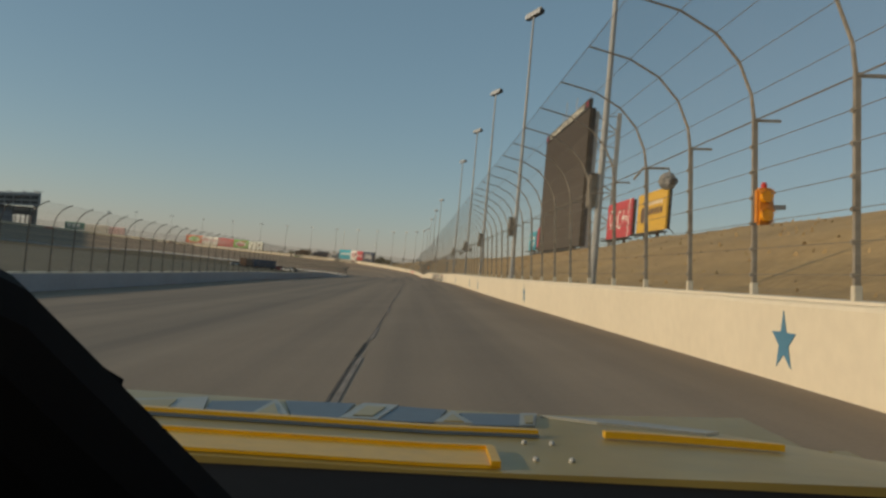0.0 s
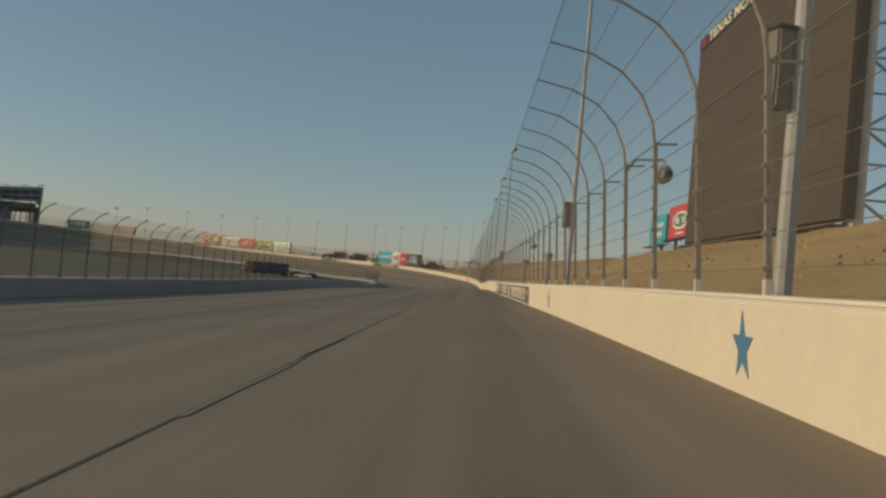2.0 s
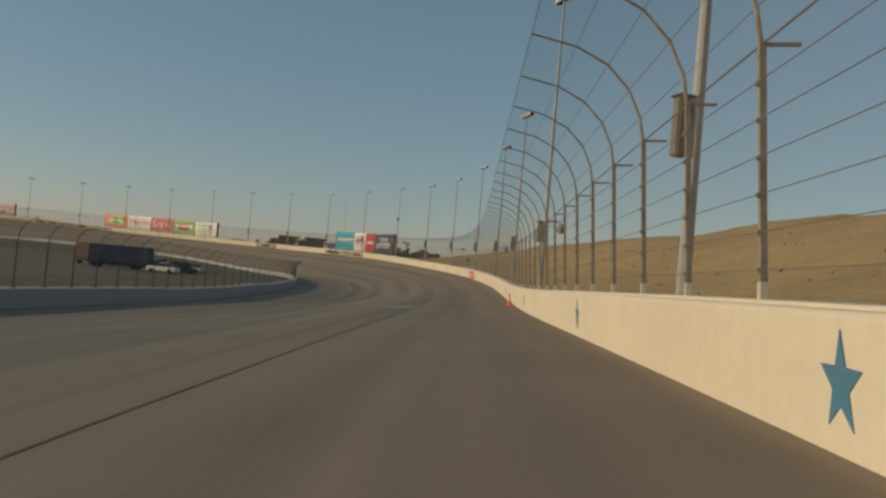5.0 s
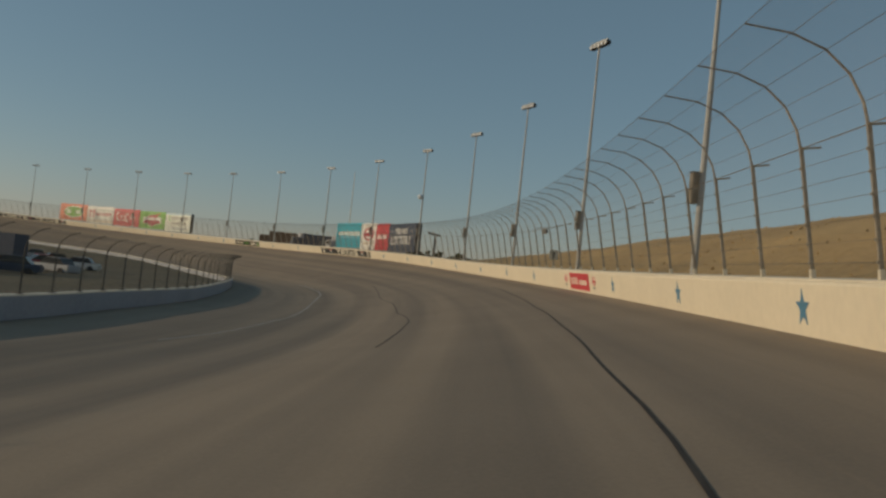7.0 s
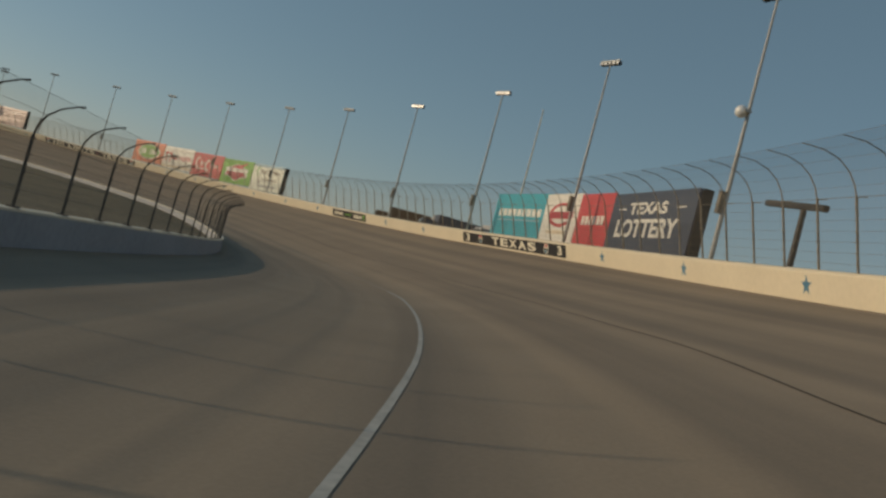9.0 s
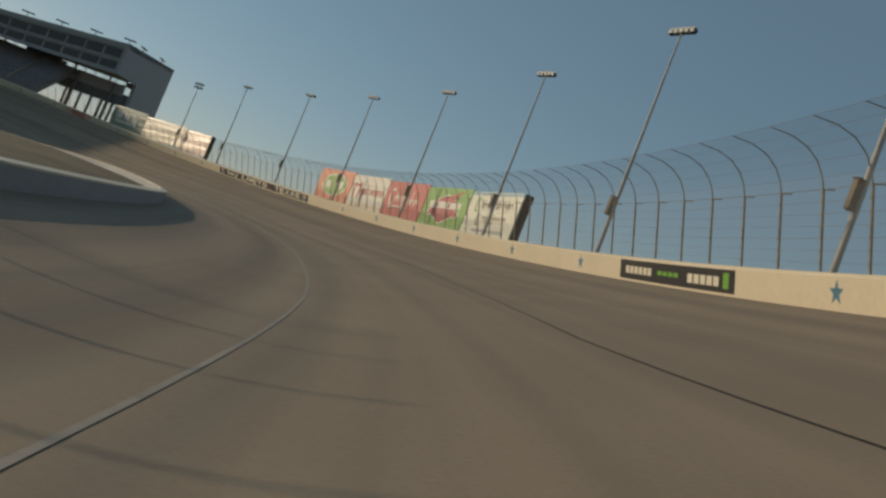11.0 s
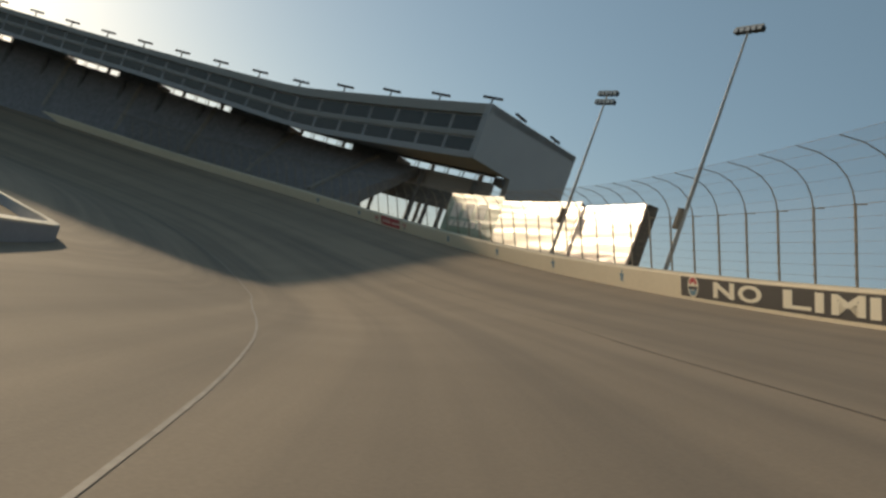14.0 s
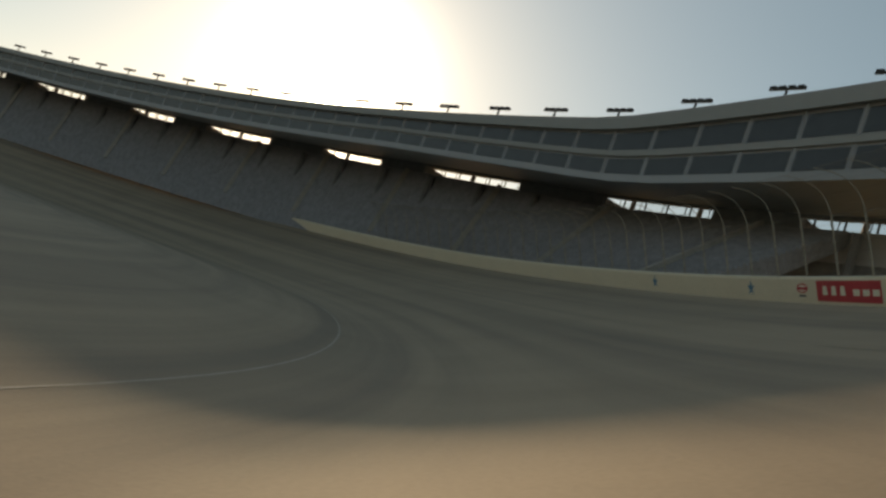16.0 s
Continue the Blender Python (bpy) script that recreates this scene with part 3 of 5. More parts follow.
def outside_z(s, n):
    """The ground's height outside the wall."""
    pr = bank_profile(s)
    return base_z(s) + float(np.interp(-n, [-q[0] for q in pr], [q[1] for q in pr]))


tagged(sweep("grass_bank", S0, S1, 3, bank_profile, GRASS), "long bank of dry yellow-brown grass behind the wall", "ground", kind="structure")
rng = random.Random(5)
bm = bmesh.new()
for i in range(3600):
    s, n = rng.uniform(S0, 345), -rng.uniform(2.5, 30)
    pr = bank_profile(s)
    u = float(np.interp(-n, [-p[0] for p in pr], [p[1] for p in pr]))
    p, w, hgt, a = at(s, n, u - 0.03), rng.uniform(0.05, 0.16), rng.uniform(0.06, 0.22), rng.uniform(0, 6.3)
    d = Vector((math.cos(a), math.sin(a), 0)) * w
    bm.faces.new([bm.verts.new(v) for v in (p - d, p + d, p + Vector((rng.uniform(-0.1, 0.1), rng.uniform(-0.1, 0.1), hgt)))])
tagged(part("grass_tufts", bm, GRASS), "loose tufts of dry grass on the bank", "grass", kind="stuff")

# ---- infield side ----
tagged(sweep("infield", S0, S1, 4, lambda s: [(inner_n(s) + 0.3, road_up(s, inner_n(s)) + 0.05), (inner_n(s) + 6, road_up(s, inner_n(s)) + 0.05), (inner_n(s) + 22, GZ - base_z(s) + 0.03)], GREEN),
       "worn brown-green infield grass", "ground", kind="structure")
inner = base("wall_inner", "low grey concrete wall along the inside of the track", "wall", kind="structure")
for a, b, m in ((S0, 168, GREYWALL), (168, 186, GREYWALL), (186, 300, GREYWALL), (300, 430, GREYWALL), (430, S1, GREYWALL)):
    ob = sweep("wall_section", a, b - 0.03, 3, lambda s: [(inner_n(s), road_up(s, inner_n(s)) - 0.1), (inner_n(s), road_up(s, inner_n(s)) + inner_top(s) - 0.06), (inner_n(s) + 0.4, road_up(s, inner_n(s)) + inner_top(s) - 0.06), (inner_n(s) + 0.4, road_up(s, inner_n(s)) - 0.3)], m, True)
    ob.parent = inner
ob = sweep("wall_cap", S0, S1, 3, lambda s: [(inner_n(s) - 0.01, road_up(s, inner_n(s)) + inner_top(s) - 0.056), (inner_n(s) - 0.01, road_up(s, inner_n(s)) + inner_top(s)), (inner_n(s) + 0.41, road_up(s, inner_n(s)) + inner_top(s)), (inner_n(s) + 0.41, road_up(s, inner_n(s)) + inner_top(s) - 0.056)], CAP, True)
ob.parent = inner
inner_fence = base("inner_fence", "dark catch fence of curved posts along the inner wall", "fence")
ipost, iarm = bpy.data.meshes.new("post"), bpy.data.meshes.new("post_arm")
bm = box((-0.026, -0.022, 0.0), (0.026, 0.022, 2.05))
add_box(bm, (-0.1, -0.1, 0), (0.1, 0.1, 0.05))
for z in (0.5, 1.0, 1.5, 1.95):
    add_box(bm, (-0.065, -0.02, z - 0.02), (-0.037, 0.02, z + 0.02))
bm.to_mesh(ipost)
bm.free()
ipost.materials.append(IPOST)
bm = tube([(0, 0, 2.05), (-0.04, 0, 2.35), (-0.16, 0, 2.65), (-0.38, 0, 2.9), (-0.68, 0, 3.08), (-0.82, 0, 3.12)], [0.026, 0.025, 0.024, 0.023, 0.022, 0.032], 6)
bm.to_mesh(iarm)
bm.free()
iarm.materials.append(IPOST)
INNER_END = 400.0


def inner_high(s):
    """How much of its full height the inner fence has."""
    return float(np.interp(s, [200, 290], [1.06, 0.72]))


for s in np.arange(S0 + 1, INNER_END, 2.72):
    n = inner_n(s) + 0.2
    for name, me in (("post", ipost), ("post_arm", iarm)):
        ob = new(name, me)
        ob.parent = inner_fence
        ob.matrix_world = Matrix.Translation(at(s, n, road_up(s, n) + inner_top(s))) @ Matrix.Rotation(heading(s) + math.pi, 4, "Z") @ Matrix.Diagonal((1, 1, inner_high(s), 1))


def inner_cable(e, u, r=0.004):
    ob = sweep("cable", S0, INNER_END, 4, lambda s: [(inner_n(s) + q, road_up(s, inner_n(s)) + inner_top(s) + (u - 0.9) * inner_high(s) + v) for q, v in ((e, 0), (e + 2 * r, 0), (e + 2 * r, 2 * r), (e, 2 * r))], CABLE, True)
    ob.parent = inner_fence


for u in (1.4, 1.9, 2.4, 2.85):
    inner_cable(0.13, u)
for e, u in ((0.04, 3.55), (-0.48, 3.98)):
    inner_cable(e, u, 0.003)
ob = sweep("netting", S0, INNER_END, 4, lambda s: [(inner_n(s) + e, road_up(s, inner_n(s)) + inner_top(s) + (u - 0.9) * inner_high(s)) for e, u in ((0.12, 0.92), (0.12, 2.95), (0.04, 3.55), (-0.18, 3.8), (-0.48, 3.98))], NET)
ob.parent = inner_fence

# ---- light poles ----
def light_pole(h, rows=1):
    p = base("light_pole", "tall galvanised light pole with floodlights behind the fence" if rows == 1 else "galvanised light pole with two rows of floodlights", "light pole", group="light poles along the wall")
    part("pole", tube([(0, 0, -1.2), (0, 0, 5), (0, 0, h)], [0.125, 0.1, 0.05], 10), STEEL, p)
    bx = part("control_box", box((-0.2, -0.36, 3.1), (0.04, -0.12, 4.1), bevel=0.03), BOXGREY, p, "weathered grey control box strapped to the pole")
    part("bracket", box((-0.14, -0.12, 3.4), (0.04, 0.0, 3.5)), STEEL, bx)
    part("hood", box((-0.22, -0.38, 4.104), (0.06, -0.1, 4.14)), DARK, bx)
    for r in range(rows):
        z = h - 0.62 * r
        part("crossarm", box((-0.9, -0.05, z - 0.1), (0.9, 0.05, z)), STEEL, p)
        for k in range(5):
            x = -0.76 + 0.38 * k
            fl = part("floodlight", box((x - 0.16, -0.1, z - 0.34), (x + 0.16, 0.2, z - 0.08), bevel=0.03), DARK, p)
            part("lens", box((x - 0.13, -0.115, z - 0.31), (x + 0.13, -0.102, z - 0.12)), LENS, fl, "pale glass")
    return p


for spots, h, rows in (((5.0, 26.0, 47.0, 68.0, 87.0, 111.0, 171.5, 197.5, 226.0), 15.6, 1), ((250.5, 271.0, 292.0, 312.5, 331.0, 350.0, 369.5, 389.0, 409.0, 428.0, 446.0, 465.5, 485.5, 505.5, 527.5), 13.9, 1), ((543.5,), 12.7, 2)):
    first = None
    for s in spots:
        m = Matrix.Translation(at(s, -0.95, 0.25)) @ Matrix.Rotation(heading(s) + radians(-72), 4, "Z")
        if first is None:
            first = light_pole(h, rows)
            first.matrix_world = m
        else:
            copy_thing(first, m)
# one pole carries a round lamp half way up
ball = base("round_lamp", "white round lamp clamped to a pole", "lamp", Matrix.Translation(at(350.0, -0.6, 8.2)))
bm = bmesh.new()
bmesh.ops.create_uvsphere(bm, u_segments=14, v_segments=9, radius=0.3)
part("globe", bm, LENS, ball)
part("clamp", box((-0.05, -0.4, -0.06), (0.3, 0.05, 0.06), Matrix.Rotation(heading(350.0), 4, "Z")), STEEL, ball)

# ---- loudspeakers and caution lights on the fence ----
def speaker(s, tilt):
    p = base("loudspeaker", "weathered grey horn loudspeaker on a fence arm", "loudspeaker", post_frame(s, FE, 0.93), "loudspeakers on the fence")
    part("arm", tube([(0, 0, 2.35), (-0.2, 0, 2.6), (-0.75, 0, 2.6), (-0.78, 0, 2.45)], 0.03, 6), STEEL, p)
    bm = bmesh.new()
    bmesh.ops.create_cone(bm, cap_ends=True, segments=12, radius1=0.08, radius2=0.2, depth=0.36, matrix=Matrix.Translation((-0.8, -0.1, 2.3)) @ Matrix.Rotation(radians(70 + tilt), 4, "X"))
    part("horn", bm, CONC, p)
    part("driver", box((-0.87, 0.06, 2.24), (-0.73, 0.28, 2.38), bevel=0.03), DARK, p)


for s, t in ((18.1, 0), (79.0, -6), (93.3, 4), (128.0, 10), (178.2, 0), (215.5, -5), (253.8, 6), (299.0, 0)):
    speaker(s, t)


def caution_light(s):
    p = base("caution_light", "orange two-lamp caution light on the fence", "traffic light", post_frame(s, FE + 0.12, 0.93), "caution lights on the fence")
    part("housing", box((-0.13, -0.07, 1.0), (0.09, 0.07, 1.48), bevel=0.03), AMBER, p)
    for z in (1.12, 1.36):
        bm = bmesh.new()
        bmesh.ops.create_cone(bm, cap_ends=True, segments=18, radius1=0.085, radius2=0.075, depth=0.07, matrix=Matrix.Translation((-0.02, 0.1, z)) @ Matrix.Rotation(radians(-90), 4, "X"))
        lamp = part("lamp", bm, AMBERLENS, p)
        part("visor", tube([(-0.02 + 0.1 * math.cos(a), 0.13, z + 0.1 * math.sin(a)) for a in (radians(20 + 14 * k) for k in range(11))], 0.014, 5), AMBER, lamp)
    part("beacon", tube([(-0.02, 0, 1.48), (-0.02, 0, 1.53), (-0.02, 0, 1.555)], [0.04, 0.04, 0.02], 10), REDCAP, p, "small red beacon")
    part("bracket", box((-0.3, -0.03, 1.2), (-0.13, 0.03, 1.26)), STEEL, p)


for s in (11.1, 183.0):
    caution_light(s)

# ---- concrete columns behind the fence ----
for q in (135.7, 157.0):
    col = base("concrete_column", "short concrete column with a wide cap behind the fence", "column", Matrix.Translation(at(q, -2.4, 0)), "columns behind the fence")
    part("shaft", tube([(0, 0, 0.0), (0, 0, 2.95)], [0.2, 0.18], 16), CONC, col)
    part("cap", tube([(0, 0, 2.9), (0, 0, 3.05), (0, 0, 3.28), (0, 0, 3.31)], [0.19, 0.29, 0.3, 0.28], 16), CONC, col)

# ---- small white board, a cone, a gantry arm ----
for s, u in ((302.0, 2.0),):
    p = base("number_board", "small white distance board on a post behind the fence", "sign", Matrix.Translation(at(s, -1.6, 0)) @ Matrix.Rotation(heading(s), 4, "Z"), "boards behind the fence")
    part("post", tube([(0, 0, 0.1), (0, 0, u)], 0.03, 6), STEEL, p)
    part("plate", box((-0.3, -0.04, u - 0.3), (0.3, 0.0, u + 0.35), bevel=0.01), CAP, p)
    part("bar", box((-0.06, -0.05, u - 0.18), (0.06, -0.042, u + 0.22)), DARK, p)
cone = base("traffic_cone", "orange traffic cone with a white band beside the wall", "traffic cone", Matrix.Translation(on_road(228.4, 0.35, 0.0)) @ Matrix.Rotation(-bank(228.4), 4, "Y"))
part("foot", box((-0.19, -0.19, 0), (0.19, 0.19, 0.04), bevel=0.01), ORANGE, cone)
part("body", tube([(0, 0, 0.04), (0, 0, 0.26)], [0.13, 0.09], 16), ORANGE, cone)
part("band", tube([(0, 0, 0.26), (0, 0, 0.46)], [0.09, 0.058], 16), CAP, cone, "white reflective band")
part("tip", tube([(0, 0, 0.46), (0, 0, 0.68)], [0.058, 0.022], 16), ORANGE, cone)
gantry = base("camera_gantry", "dark steel mast with a long crossbar behind the fence", "mast", Matrix.Translation(at(343.4, -1.0, 0)) @ Matrix.Rotation(heading(343.4), 4, "Z"))
part("mast", tube([(0, 0, 0.2), (0, 0, 3.5)], [0.14, 0.12], 8), DARK, gantry)
part("crossbar", box((-0.12, -1.2, 3.5), (0.12, 3.4, 3.75), Matrix.Rotation(radians(6), 4, "X"), 0.03), DARK, gantry)

# ---- hoardings behind the wall ----
def hoarding(s0, s1, n, up0, up1, color, art=(), label="", group="", tilt=0.0, end=False, gloss=False):
    """One panel on a steel frame: face, edge frame, braces, and the plain shapes printed on it."""
    m, w = facing(s0, s1, n, up0)
    h = up1 - up0
    p = base("hoarding", label, "billboard", m @ Matrix.Rotation(radians(-tilt), 4, "X"), group)
    face = part("face", box((0.02, 0.0, 0.0), (w - 0.02, 0.12, h), bevel=0.015), (GLOSSY if gloss else VINYL)[color], p)
    for x in (0.15, w / 2, w - 0.15):
        part("brace", box((x - 0.07, 0.13, -1.6), (x + 0.07, 0.28, h - 0.1)), DARK, p)
    if end:
        part("end_panel", box((w - 0.02, 0.13, -0.1), (w + 0.08, 0.75, h), bevel=0.01), DARK, p, "dark end panel")
    for z in (0.2, h - 0.3):
        part("rail", box((0.05, 0.29, z), (w - 0.05, 0.4, z + 0.12)), DARK, p)
    for k, (pts, c) in enumerate(art(w, h) if art else ()):
        part("printed_shape", sheet(pts, -0.008 - 0.003 * (k % 4), 0.006), VINYL[c], face)
    return p


def bars(x0, x1, z0, z1, n, c, gap=0.24):
    d = (x1 - x0) / n
    return [(rect(x0 + d * i, z0, x0 + d * (i + 1 - gap), z1), c) for i in range(n)]


def art_teal(w, h):
    return bars(w * 0.1, w * 0.92, h * 0.5, h * 0.66, 9, "white") + [(rect(w * 0.1, h * 0.4, w * 0.9, h * 0.43), "sky")]


def art_badge(w, h):
    return [(oval(w * 0.5, h * 0.58, w * 0.33, h * 0.24), "red"), (oval(w * 0.5, h * 0.58, w * 0.26, h * 0.18), "white"), (rect(w * 0.2, h * 0.5, w * 0.8, h * 0.64), "darkred"),
            (rect(w * 0.2, h * 0.2, w * 0.8, h * 0.27), "sand")]


def art_red(w, h):
    return bars(w * 0.16, w * 0.84, h * 0.42, h * 0.58, 6, "white")


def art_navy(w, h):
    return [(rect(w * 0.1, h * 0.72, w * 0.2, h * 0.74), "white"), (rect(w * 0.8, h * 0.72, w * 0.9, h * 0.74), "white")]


def crescent(cx, cz, r, squash=0.8):
    """An open bow, thick at its back and thin at both ends."""
    a = [radians(40 + 14 * k) for k in range(21)]
    outer = [(cx + r * squash * math.cos(q), cz + r * math.sin(q)) for q in a]
    inner = [(cx + r * 0.12 + r * squash * 0.72 * math.cos(q), cz + r * 0.78 * math.sin(q)) for q in a[::-1]]
    return outer + inner


def ribbon(x0, x1, z0, amp, waves, thick):
    """A flowing stroke of joined humps."""
    k = int(waves * 10)
    mid = [(x0 + (x1 - x0) * i / k, z0 + amp * abs(math.sin(math.pi * waves * i / k)) ** 0.7) for i in range(k + 1)]
    return [(x, z + thick) for x, z in mid] + [(x, z) for x, z in mid[::-1]]


def art_script(w, h):
    out = [crescent(w * 0.18, h * 0.58, h * 0.24), crescent(w * 0.53, h * 0.5, h * 0.26), ribbon(w * 0.24, w * 0.44, h * 0.42, h * 0.14, 3, h * 0.06),
           ribbon(w * 0.6, w * 0.86, h * 0.36, h * 0.16, 3, h * 0.06), ribbon(w * 0.14, w * 0.58, h * 0.26, h * 0.05, 1, h * 0.04), rect(w * 0.68, h * 0.4, w * 0.7, h * 0.76), rect(w * 0.3, h * 0.42, w * 0.315, h * 0.7)]
    return [(q, "white") for q in out]


def art_citrus(w, h):
    return [(oval(w * 0.52, h * 0.52, w * 0.36, h * 0.36), "cream"), (oval(w * 0.52, h * 0.52, w * 0.33, h * 0.32), "green")] + bars(w * 0.26, w * 0.78, h * 0.4, h * 0.64, 6, "cream")


def art_town(w, h):
    return [(rect(w * 0.1, h * 0.3, w * 0.14, h * 0.78), "red"), (rect(w * 0.07, h * 0.66, w * 0.3, h * 0.72), "red"), (rect(w * 0.24, h * 0.3, w * 0.28, h * 0.8), "red"),
            (rect(0.1, h * 0.05, w - 0.1, h * 0.16), "sand")]


def art_battery(w, h):
    dia = [(w * 0.2, h * 0.36), (w * 0.5, h * 0.12), (w * 0.8, h * 0.36), (w * 0.8, h * 0.66), (w * 0.5, h * 0.84), (w * 0.2, h * 0.66)]
    return [(dia, "cream"), ([(w * 0.5 + (x - w * 0.5) * 0.93, h * 0.5 + (z - h * 0.5) * 0.93) for x, z in dia], "darkred"), ([(w * 0.36, h * 0.68), (w * 0.84, h * 0.94), (w * 0.62, h * 0.64)], "red"),
            (rect(w * 0.14, h * 0.5, w * 0.86, h * 0.66), "white"), (rect(w * 0.14, h * 0.3, w * 0.86, h * 0.46), "white")] + bars(w * 0.17, w * 0.84, h * 0.52, h * 0.64, 10, "darkred") + bars(w * 0.17, w * 0.84, h * 0.32, h * 0.44, 9, "darkred")


def art_clinic(w, h):
    out = [(crescent(w * 0.2, h * 0.72, h * 0.17), "green"), (ribbon(w * 0.26, w * 0.5, h * 0.62, h * 0.12, 4, h * 0.05), "brown"), (ribbon(w * 0.53, w * 0.88, h * 0.62, h * 0.12, 6, h * 0.05), "brown"),
           (crescent(w * 0.3, h * 0.4, h * 0.13), "brown"), (ribbon(w * 0.36, w * 0.84, h * 0.32, h * 0.12, 8, h * 0.05), "brown")]
    out += [(rect(w * x, h * 0.62, w * (x + 0.012), h * 0.84), "brown") for x in (0.3, 0.42, 0.6, 0.78)] + [(rect(w * x, h * 0.32, w * (x + 0.012), h * 0.54), "brown") for x in (0.46, 0.58)]
    return out + bars(w * 0.26, w * 0.84, h * 0.13, h * 0.21, 12, "grey") + [(rect(0.05, h * 0.93, w - 0.05, h * 0.985), "sky")]


def art_college(w, h):
    return bars(w * 0.12, w * 0.85, h * 0.42, h * 0.78, 3, "white", 0.3) + bars(w * 0.15, w * 0.8, h * 0.2, h * 0.34, 6, "white")


T3 = "hoardings at the third turn"
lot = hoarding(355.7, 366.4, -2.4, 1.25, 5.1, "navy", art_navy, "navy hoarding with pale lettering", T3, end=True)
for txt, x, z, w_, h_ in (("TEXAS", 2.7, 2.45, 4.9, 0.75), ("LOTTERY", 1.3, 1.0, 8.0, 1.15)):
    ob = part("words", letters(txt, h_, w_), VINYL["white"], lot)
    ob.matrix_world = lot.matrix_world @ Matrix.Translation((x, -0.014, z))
hoarding(366.5, 371.8, -2.5, 1.25, 5.1, "red", art_red, "red hoarding with a row of pale bars", T3)
hoarding(371.9, 378.2, -2.7, 1.25, 5.15, "white", art_badge, "white hoarding with a round red badge", T3)
hoarding(378.3, 388.6, -3.0, 1.25, 5.2, "teal", art_teal, "teal hoarding with a row of pale bars", T3)
T4 = "hoardings between the turns"
for a, b, c, art, lab in ((446.2, 456.0, "cream", art_clinic, "cream hoarding with brown script strokes"), (456.1, 466.0, "green", art_battery, "green hoarding with a dark red shield"), (466.1, 476.2, "red", art_script, "red hoarding with a white script flourish"),
                          (476.3, 486.6, "white", art_town, "white hoarding with a red monogram"), (486.7, 497.0, "orange", art_citrus, "orange hoarding with a green oval")):
    h = hoarding(a, b, -3.0, 1.35, 5.3, c, art, lab, T4, end=c == "cream")
    if c == "white":
        ob = part("words", letters("FORT WORTH", 0.75, 6.4), VINYL["red"], h)
        ob.matrix_world = h.matrix_world @ Matrix.Translation((3.2, -0.014, 1.7))
T5 = "hoardings at the fourth turn"
hoarding(533.6, 542.6, -1.5, 1.2, 4.95, "red", (), "plain glossy red hoarding, its colour paled as by sun glare", T5, end=True, gloss=True)
hoarding(542.7, 556.0, -1.5, 1.2, 4.95, "sand", (), "long pale glossy hoarding with slack cloth", T5, gloss=True)
hoarding(556.2, 566.6, -1.6, 1.2, 4.95, "forest", art_college, "dark green glossy hoarding with pale bars", T5, gloss=True)
flag = base("flagpole", "thin white flagpole beyond the hoardings", "flagpole", Matrix.Translation(at(390.5, -6.0, -3.5)))
part("pole", tube([(0, 0, 0), (0, 0, 17.5)], [0.1, 0.05], 8), CAP, flag)
part("ball", tube([(0, 0, 17.5), (0, 0, 17.56), (0, 0, 17.7)], [0.03, 0.1, 0.03], 8), CAP, flag)


# ---- billboards on the grass bank ----
def billboard(s0, s1, n, up0, up1, color, art, label):
    m, w = facing(s0, s1, n, up0)
    h = up1 - up0
    p = base("billboard", label, "billboard", m, "billboards on the grass bank")
    face = part("face", box((0, 0, 0), (w, 0.25, h), bevel=0.03), VINYL[color], p)
    for k, (pts, c) in enumerate(art(w, h)):
        part("printed_shape", sheet(pts, -0.012 - 0.004 * (k % 4), 0.01), VINYL[c], face)
    part("catwalk", box((-0.1, -0.9, -0.35), (w + 0.1, 0.3, -0.22)), DARK, p)
    for k in range(2):
        x = w * (0.28 + 0.44 * k)
        part("leg", box((x - 0.18, 0.05, -5.0), (x + 0.18, 0.4, 0.1)), DARK, p)
    for k in range(4):
        x = w * (0.12 + 0.25 * k)
        part("strut", tube([(x, 0.25, h * 0.2), (x, 1.6, -0.3)], 0.06, 6), DARK, p)
    part("back", box((0.1, 0.5, 0.1), (w - 0.1, 0.62, h - 0.1)), DARK, p)


billboard(99.8, 112.6, -24.6, 8.5, 13.5, "yellow", lambda w, h: [(oval(w * 0.2, h * 0.45, w * 0.07, h * 0.22), "brown")] + bars(w * 0.32, w * 0.9, h * 0.42, h * 0.58, 6, "brown") + bars(w * 0.4, w * 0.9, h * 0.66, h * 0.76, 5, "sand"), "yellow billboard with brown lettering shapes")
billboard(115.6, 129.6, -24.6, 8.4, 13.6, "red", lambda w, h: art_script(w, h) + [(rect(w * 0.86 + (k % 2) * w * 0.03, h * 0.1 * k, w * 0.89 + (k % 2) * w * 0.03, h * 0.1 * (k + 1)), "white") for k in range(10)], "red billboard with a white script flourish")
billboard(183.0, 196.8, -24.6, 9.2, 13.6, "red", lambda w, h: [(oval(w * 0.45, h * 0.52, w * 0.3, h * 0.27), "white"), (oval(w * 0.45, h * 0.52, w * 0.26, h * 0.2), "forest")] + bars(w * 0.26, w * 0.66, h * 0.42, h * 0.62, 5, "white") + bars(w * 0.3, w * 0.6, h * 0.1, h * 0.16, 5, "white"), "red billboard with a pale oval badge")
billboard(198.4, 209.0, -24.6, 8.9, 13.2, "teal", lambda w, h: bars(w * 0.15, w * 0.85, h * 0.56, h * 0.72, 7, "white") + bars(w * 0.3, w * 0.8, h * 0.26, h * 0.42, 5, "white"), "teal billboard with two rows of pale bars")

